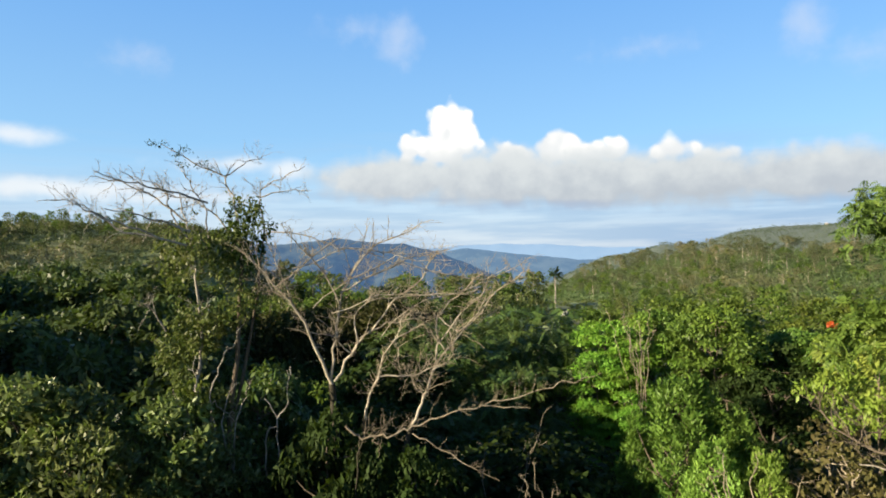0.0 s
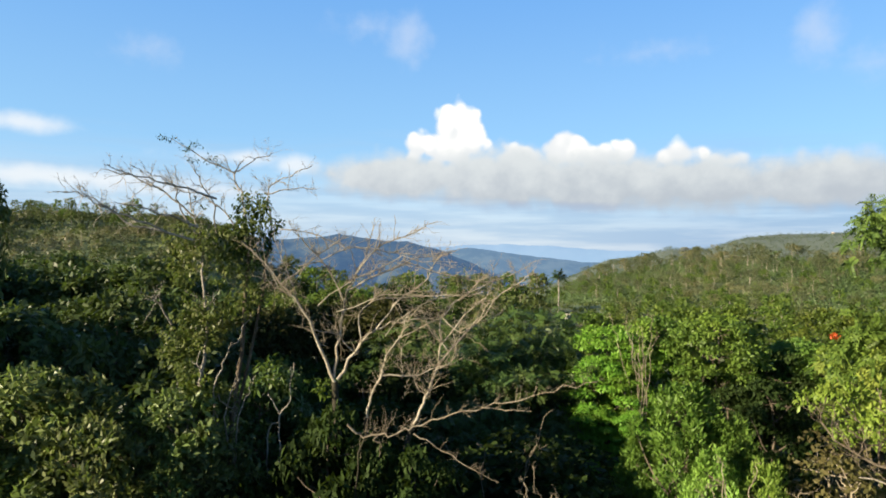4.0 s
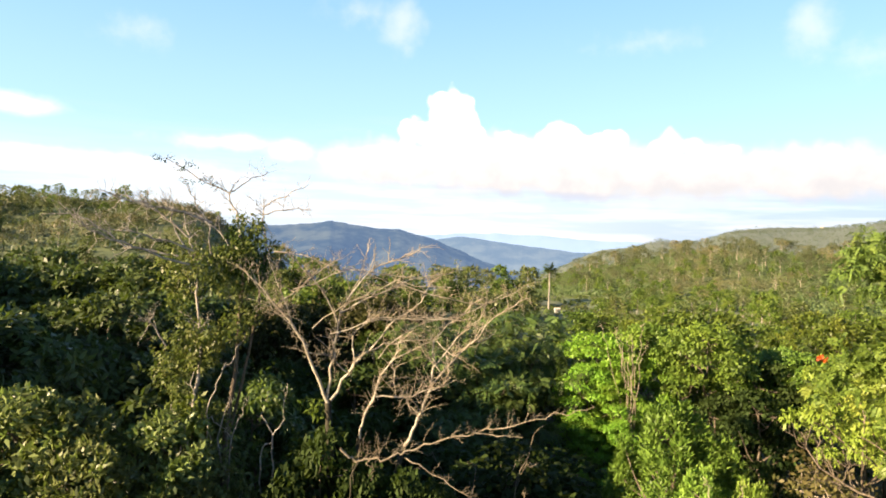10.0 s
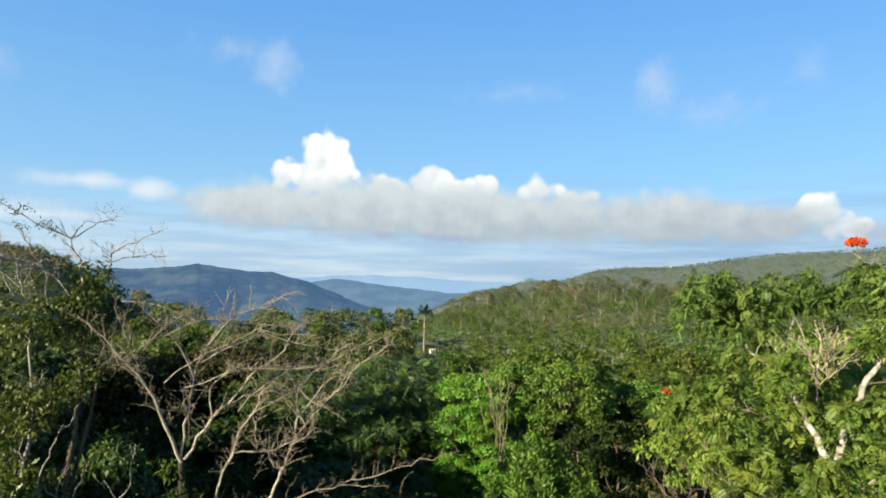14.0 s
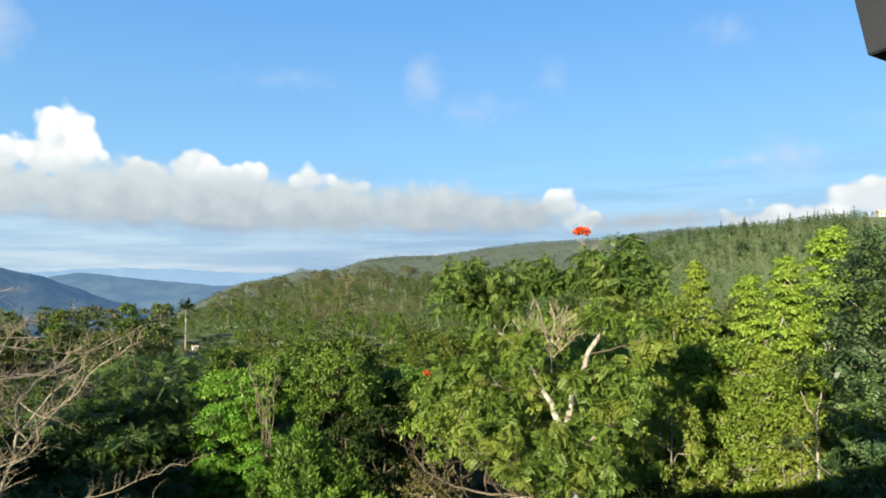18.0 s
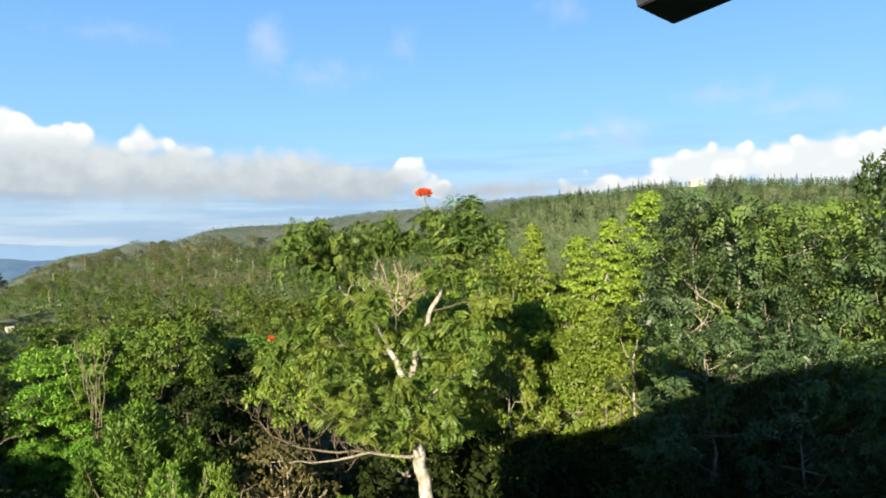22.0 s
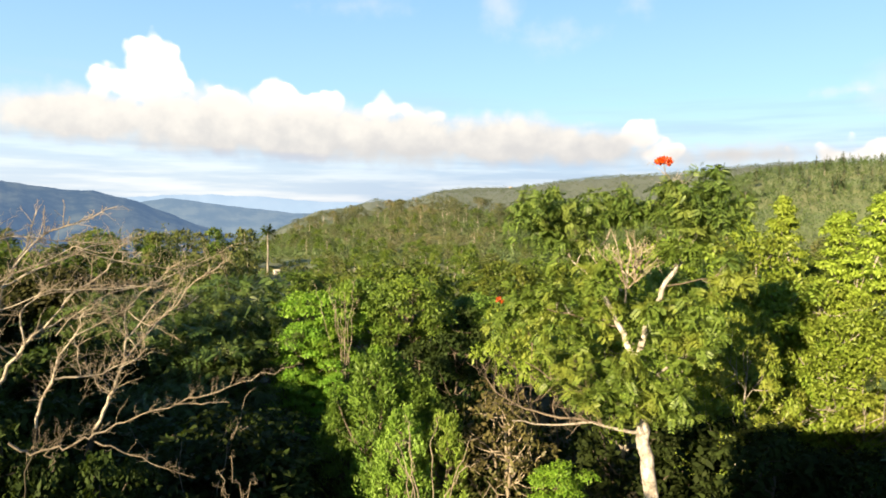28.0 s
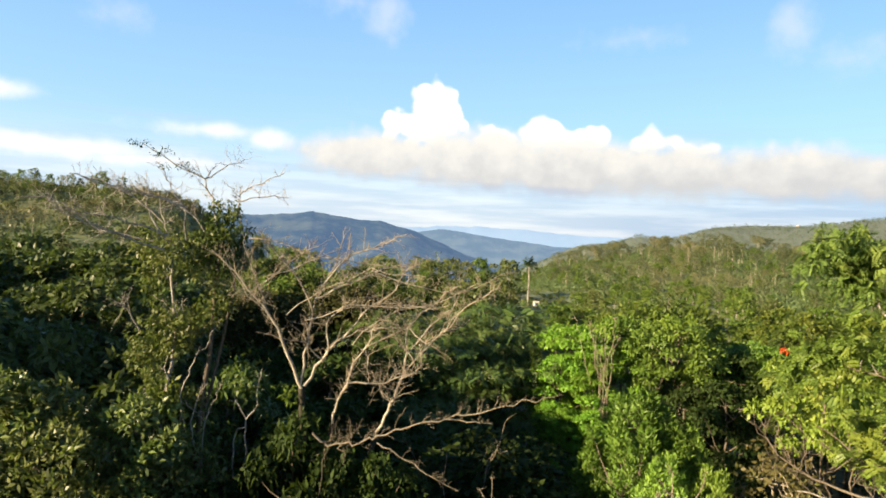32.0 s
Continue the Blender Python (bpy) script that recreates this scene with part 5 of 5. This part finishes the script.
def stand_far(kind, x, y, height, wide=1.0, turn=0.0, k=0):
    """Adds one tree to the joined woods of its kind."""
    s = height / 10
    c, n = math.cos(turn) * s * wide, math.sin(turn) * s * wide
    m = np.array([[c, -n, 0], [n, c, 0], [0, 0, s]])
    for what, (v, f) in zip(("trunks", "crowns"), FAR[kind, k]):
        V, F = JOIN.setdefault((kind, what), ([], []))
        at = sum(len(q) for q in V)
        V.append(v @ m.T + np.array([x, y, float(ground(x, y)) - 0.3]))
        F.append(f + at)


# bearing from-to, distance from-to, height from-to, count, kinds
for a0, a1, d0, d1, h0, h1, count, kinds in (
        (-60, -24, 190, 255, 4, 6.5, 70, ("far_dark", "far_green", "far_olive", "far_bare")), (-60, -12, 78, 150, 5, 8, 90, ("far_dark", "far_dark", "far_green")), (-60, -11, 150, 250, 5, 7, 60, ("far_olive", "far_olive", "far_green", "far_bare", "far_green")),
        (-14, 9, 85, 150, 8, 11, 50, ("far_dark", "far_green", "far_olive")), (-14, 9.2, 150, 200, 10, 13.5, 34, ("far_olive", "far_green", "far_bare", "far_olive")),
        (9.5, 18, 86, 130, 3.0, 4.5, 40, ("far_green", "far_olive")), (13, 40, 95, 150, 5, 7.5, 30, ("far_green", "far_olive")), (38, 85, 75, 180, 8, 12, 90, ("far_green", "far_green", "far_olive", "far_dark")),
        (14, 44, 240, 420, 6, 9.5, 34, ("far_bare",)), (10, 46, 220, 480, 5, 8, 160, ("far_flat",)), (9, 46, 230, 490, 4.5, 8, 460, ("far_flat", "far_tan", "far_flat", "far_green", "far_tan", "far_green")), (16, 60, 130, 220, 5, 8, 110, ("far_green", "far_green", "far_flat", "far_olive")), (12, 36, 320, 490, 9, 14, 120, ("far_flat", "far_flat", "far_crown")), (12, 30, 250, 330, 7, 10, 24, ("far_flat", "far_crown"))):
    for i in range(count):
        a, d = gr.uniform(a0, a1), math.sqrt(gr.uniform(d0 * d0, d1 * d1))
        x, y = polar(a, d)
        low = 0.32 if 8.2 < a < 12.6 and d < 190 else 1.0     # only bushes round the palm
        stand_far(kinds[int(gr.integers(0, len(kinds)))], x, y, low * gr.uniform(h0, h1), gr.uniform(0.85, 1.25), gr.uniform(0, 6.28), int(gr.integers(0, 3)))
for a, d, h, kind, wd in ((4.2, 118, 7.6, "far_olive", 1.1), (5.1, 112, 9.2, "far_olive", 1.1), (5.9, 120, 9.4, "far_olive", 0.9), (6.7, 116, 9.8, "far_bare", 1.0), (7.4, 122, 9.6, "far_olive", 0.9), (8.2, 118, 8.6, "far_olive", 1.0), (3.2, 108, 6.6, "far_green", 1.2)):
    x, y = polar(a, d)
    stand_far(kind, x, y, h, wd, a * 3.1, int(d) % 3)
for (kind, what), (V, F) in JOIN.items():
    bark, lf, label, opt = FAR_SPECS[kind]
    name = kind[4:] + "_tree_" + what
    tagged(new(name, mesh_of(name, np.concatenate(V), np.concatenate(F), bark if what == "trunks" else lf, what == "trunks")), label + ("s, their bare stems" if what == "trunks" else "s, their leafy tops"), "woods", kind="stuff")


def lump_shape():
    """Corners and quads of a small rounded cube."""
    at, faces, verts = {}, [], []
    for axis in range(3):
        for side in (-1, 1):
            for u0 in (-1, 0):
                for v0 in (-1, 0):
                    quad = []
                    for du, dv in ((0, 0), (1, 0), (1, 1), (0, 1)):
                        q = [0, 0, 0]
                        q[axis], q[(axis + 1) % 3], q[(axis + 2) % 3] = side, u0 + du, v0 + dv
                        if tuple(q) not in at:
                            at[tuple(q)] = len(verts)
                            verts.append(q)
                        quad.append(at[tuple(q)])
                    faces.append(quad if side > 0 else quad[::-1])
    return unit(np.array(verts, float)), np.array(faces)


LUMP_V, LUMP_F = lump_shape()


def far_woods(name, n, a0, a1, d0, d1, per, mat, label, seed, power=0.5, r0=2.0, r1=4.2, grain=0.55, spire=0.0, lumps=True):
    """Treetops too far off to tell their leaves apart: uneven crowns with a fringe of leaf sprays."""
    r = rng(seed)
    a = r.uniform(a0, a1, n)
    d1 = {"mid": mid_dist(a) * 1.02, "far": far_dist(a)}[d1] if isinstance(d1, str) else d1
    d = d0 + (d1 - d0) * r.uniform(0, 1, n) ** power
    open_ground = ((np.abs(a - 65.4) < 1.0) & (d > 470) & (d < 556)) | ((a > 8.6) & (a < 15) & (d < 235) & (name == "hillside_woods"))
    a, d = a[~open_ground], d[~open_ground]
    n = len(a)
    x, y = np.sin(np.radians(a)) * d, np.cos(np.radians(a)) * d
    h = r.uniform(5, 11, n)
    rad = r.uniform(r0, r1, n)
    c = np.stack([x, y, ground(x, y) + rad * r.uniform(0.1, 0.7, n)], 1)
    m = n * per
    u = unit(r.normal(0, 1, (m, 3)))
    u[:, 2] = np.abs(u[:, 2]) * 1.1 - 0.25
    pos = np.repeat(c, per, 0) + u * np.repeat(rad, per)[:, None] * np.array([1, 1, 0.8]) * r.uniform(0.6, 1, (m, 1))
    if spire:
        k = r.uniform(0, 1, (m, 1))
        pos = np.repeat(c, per, 0) + np.concatenate([u[:, :2] * (1 - k) * 0.75, (k * spire - 0.3)], 1) * np.repeat(rad, per)[:, None]
    ln = np.repeat(rad, per) * r.uniform(0.7, 1.3, m) * grain
    v, f = leaves(pos, np.cross(u, r.normal(0, 1, (m, 3))) + 1e-6, unit(u + np.array([0, 0, 0.4]) + r.normal(0, 0.22, (m, 3))), ln, ln * 0.75)
    if lumps:
        k = len(LUMP_V)
        w_ = LUMP_V[None] * r.uniform(0.6, 1.1, (n, k, 1)) * rad[:, None, None] * np.stack([r.uniform(0.8, 1.3, n), r.uniform(0.8, 1.3, n), r.uniform(0.22, 0.5, n)], 1)[:, None]
        if spire:
            up = (LUMP_V[None, :, 2:3] + 1) / 2
            w_ = np.concatenate([w_[:, :, :2] * (1.0 - 0.85 * up) * 0.8, (up * spire - 0.4) * rad[:, None, None] * r.uniform(0.85, 1.2, (n, 1, 1))], 2)
        v = np.concatenate([(w_ + c[:, None]).reshape(-1, 3), v])
        f = np.concatenate([(LUMP_F[None] + np.arange(n)[:, None, None] * k).reshape(-1, 4), f + n * k])
    ob = new(name, mesh_of(name, v, f, mat, lumps))
    tagged(ob, label, "woods", kind="stuff")
    return x, y, h


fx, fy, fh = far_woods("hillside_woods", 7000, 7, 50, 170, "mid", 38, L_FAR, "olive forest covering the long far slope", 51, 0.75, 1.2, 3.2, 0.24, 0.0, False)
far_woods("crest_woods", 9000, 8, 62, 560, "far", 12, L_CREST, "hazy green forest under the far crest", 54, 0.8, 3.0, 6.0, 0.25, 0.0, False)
far_woods("pine_slope", 12000, 29, 84, 190, "mid", 16, L_PINE, "dense dark pine forest on the slope", 55, 0.75, 1.3, 2.6, 0.3, 2.0, False)
far_woods("dry_grass", 3600, 5.0, 62, 62, 235, 20, L_OLIVE, "olive-brown dry grass on open ground", 58, 0.7, 0.5, 1.0, 0.5, 0.0, False)
far_woods("valley_woods", 1200, -45, 10, 190, 1500, 20, L_FAR, "hazy forest in the valley", 52)
far_woods("near_hill_woods", 2600, -58, -9, 110, 265, 60, L_HILL, "olive treetops covering the near hill", 56, 0.6, 1.3, 2.8, 0.2, 0.0, False)
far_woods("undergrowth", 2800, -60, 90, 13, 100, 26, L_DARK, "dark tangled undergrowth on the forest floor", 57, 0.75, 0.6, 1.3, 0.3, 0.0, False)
r = rng(53)
pick = r.permutation(len(fx))[:26]
trunks = [bend(r, (fx[i], fy[i], float(ground(fx[i], fy[i]))), (fx[i] + r.normal(0, 0.7), fy[i], float(ground(fx[i], fy[i])) + fh[i] * r.uniform(0.7, 1.15)), 4, 0, 0.03, 0.16, 0.07) for i in pick]
tagged(new("bare_trunks", mesh_of("bare_trunks", *tubes(trunks, 4), M_PALE, True)), "pale bare trunks among the far woods", "trunks", kind="stuff")


def pine_mesh(seed):
    r = rng(seed)
    n = 90
    h = np.sort(r.uniform(0.18, 1.0, n))
    a = r.uniform(0, 6.28, n)
    way = np.stack([np.cos(a), np.sin(a), r.uniform(-0.1, 0.5, n)], 1)
    pos = np.stack([np.zeros(n), np.zeros(n), h * 12], 1)
    ln = (1.05 - h) * 3.2 + 0.5
    v, f = leaves(pos, way, np.tile([0, 0, 1.0], (n, 1)), ln, ln * 0.45, -0.2)
    return mesh_of("crown", v, f, L_PINE)


pine = plant("pine_tree", [("trunk", mesh_of("trunk", *tubes([bend(rng(4), (0, 0, -0.5), (0, 0, 11.5), 5, 0, 0.01, 0.2, 0.05)], 5), M_BARK, True), ""), ("crown", pine_mesh(5), "")], "dark green pine on the ridge", "tree", "ridge pines")
for i in range(290):
    a = gr.uniform(46, 82)
    d = float(mid_dist(a)) * gr.uniform(0.7, 1.02)
    if abs(a - 65.4) < 1.1:
        a += 2.4
    x, y = polar(a, d)
    ob = pine if i == 0 else copy_thing(pine, Matrix())
    s = gr.uniform(0.4, 0.85)
    ob.location, ob.rotation_euler, ob.scale = (x, y, float(ground(x, y)) - 0.3), (0, 0, gr.uniform(0, 6)), (s, s, s)


# ---------------------------------------------------------------- palm, stump, stems, far houses


def royal_palm(x, y, top):
    r = rng(61)
    t = rooted("palm_tree", x, y, "tall palm with a pale straight trunk", "tree")
    gz = t.location[2]
    fix(t, "trunk", *tubes([bend(r, (x, y, gz - 0.3), (x, y, top - 2.4), 6, 0, 0.004, 0.24, 0.17)], 7), M_PALE, True)
    for k in range(17):
        a = k * 2.4
        s = np.linspace(0, 1, 7)
        e = 1.35 - 1.5 * k / 16
        c = np.stack([x + np.cos(a) * np.cos(e) * 2.6 * s, y + np.sin(a) * np.cos(e) * 2.6 * s, top - 2.3 + 2.6 * np.sin(e) * s - 1.9 * np.cos(e) * s * s], 1)
        q = np.repeat(c[1:], 6, 0) + r.normal(0, 0.05, (36, 3))
        side = np.array([-math.sin(a), math.cos(a), -0.3])
        sg = np.tile([1, -1], 18)[:, None]
        v, f = leaves(q, side * sg + np.array([math.cos(a), math.sin(a), -0.3]) * 0.5, np.tile([0, 0, 1.0], (36, 1)), np.full(36, 0.8), np.full(36, 0.32))
        fix(t, "frond", v, f, L_MID)


px, py = polar(9.75, 163)
royal_palm(px, py, 17.5)

r = rng(62)
t = rooted("broken_trunk", 29.2, 15.9, "bare broken trunk standing in bushes", "tree trunk")
fix(t, "trunk", *tubes([limb(r, [(29.1, 16.0, t.location[2] - 0.3), (29.2, 16.0, 13.5), (29.1, 15.9, 14.6), (29.4, 15.8, 15.8)], 0.08, 0.03)], 7), M_PALE, True)
fix(t, "branch", *tubes([limb(r, [(29.2, 15.9, 14.6), (28.7, 16.1, 15.2), (28.5, 16.2, 15.9)], 0.05, 0.015)], 5), M_DEAD, True)


x, y = 15.2, 22.9
t = stand("sunny", x, y, 17.9 - float(ground(x, y)), 0.75, 1.0, 1)
v, f = clump_leaves(rng(63), np.array([(13.1, 22.1, 17.33), (13.22, 22.05, 17.28)]), np.full(2, 0.1), 40, 0.1, 0.7, -0.2)
inv = t.matrix_basis.inverted()
v = np.array([inv @ Vector(q) for q in v])
part_mesh("flower", mesh_of("flower", v, f, L_ORANGE), t, "orange flower bunch")


def whip_bush(x, y, n, spread, z0, z1, seed, mat, label):
    """Bare curling stems out of a bush."""
    r = rng(seed)
    t = rooted("bare_bush", x, y, label, "shrub")
    for _ in range(n):
        a = r.uniform(0, 6.28)
        d = np.array([math.cos(a), math.sin(a), 0]) * spread * r.uniform(0.4, 1)
        top = r.uniform(z0, z1)
        b = limb(r, [(x, y, t.location[2]), np.array([x, y, z0 - 2.5]) + d * 0.25, np.array([x, y, (z0 + z1) / 2 - 0.8]) + d * 0.7, np.array([x, y, top]) + d, np.array([x, y, top + r.uniform(-0.2, 0.3)]) + d * 1.25], 0.022, 0.008, 4, 0.07)
        fix(t, "stem", *tubes([b] + twigs(r, b, 3, 0.5, 0.3, 0.012, 0.5, 1), 4), mat, True)


x, y = polar(24.5, 19.5)
whip_bush(x, y, 7, 1.9, 13.2, 14.2, 71, M_TAN, "curling bare stems at a shrub's edge")
x, y = polar(8.5, 16)
whip_bush(x, y, 4, 0.8, 14.0, 14.9, 73, M_TWIG, "few bare whips with sparse leaves")
x, y = polar(4, 22)
whip_bush(x, y, 6, 2.4, 12.5, 14.5, 74, M_TWIG, "thin dead stems in deep shade")


x, y = polar(16.8, 36)
whip_bush(x, y, 9, 1.7, 14.6, 16.9, 75, M_TAN, "bundle of bare tan stems inside a leafy crown")


M_CREAM = rough_material("cream_paint", (0.50, 0.45, 0.36), (0.54, 0.49, 0.40), 0.5, (0.44, 0.39, 0.31), 0.8, 0.05)


def far_house(yaw, d, z, wide, high, wall_mat, label):
    x, y = polar(yaw, d)
    t = tagged(new("distant_house"), label, "house")
    t.location, t.rotation_euler = (x, y, z), (0, 0, radians(-yaw + 20))
    bm = bmesh.new()
    bmesh.ops.create_cube(bm, size=1, matrix=Matrix.Diagonal((wide, wide * 0.7, high, 1)) @ Matrix.Translation((0, 0, 0.5)))
    part("wall", bm, wall_mat, t)
    bm = bmesh.new()
    o, hw = wide * 0.56, wide * 0.42
    v = [bm.verts.new(c) for c in ((-o, -hw, high), (o, -hw, high), (o, hw, high), (-o, hw, high), (-o, 0, high * 1.35), (o, 0, high * 1.35))]
    for f in ((3, 2, 1, 0), (0, 1, 5, 4), (2, 3, 4, 5), (3, 0, 4), (1, 2, 5)):
        bm.faces.new([v[i] for i in f])
    part("roof", bm, M_CREAM, t)
    for k in (-0.28, 0.0, 0.28):
        bm = bmesh.new()
        bmesh.ops.create_cube(bm, size=1, matrix=Matrix.Translation((k * wide, -wide * 0.352, high * 0.55)) @ Matrix.Diagonal((wide * 0.13, 0.05, high * 0.4, 1)))
        part("window", bm, M_BARK, t)


for yaw, d, e, wide, label in ((65.4, 545, 4.0, 8, "cream house among trees on the ridge"), (30.6, 1400, 2.0, 4.5, "tiny pale house on the far crest"), (37.2, 1380, 2.72, 4.5, "tiny pale house on the far crest"), (10.5, 158, -5.75, 1.3, "small white hut beside the palm")):
    far_house(yaw, d, 20.9 + d * math.tan(radians(e)), wide, wide * (0.5 if wide > 2 else 1.0), M_CREAM if wide > 2 else M_WALL, label)


x, y = polar(55.0, 445)
t = rooted("utility_pole", x, y, "thin pale pole on the wooded slope", "pole")
fix(t, "post", *tubes([bend(rng(81), (x, y, t.location[2] - 0.5), (x, y, 20.9 + 445 * math.tan(radians(3.2))), 4, 0, 0.0, 0.2, 0.14)], 8), M_PALE, True)
fix(t, "crossarm", *tubes([bend(rng(82), (x - 0.9, y + 0.7, 44.6), (x + 0.9, y - 0.7, 44.6), 3, 0, 0.0, 0.09, 0.09)], 4), M_BARK)
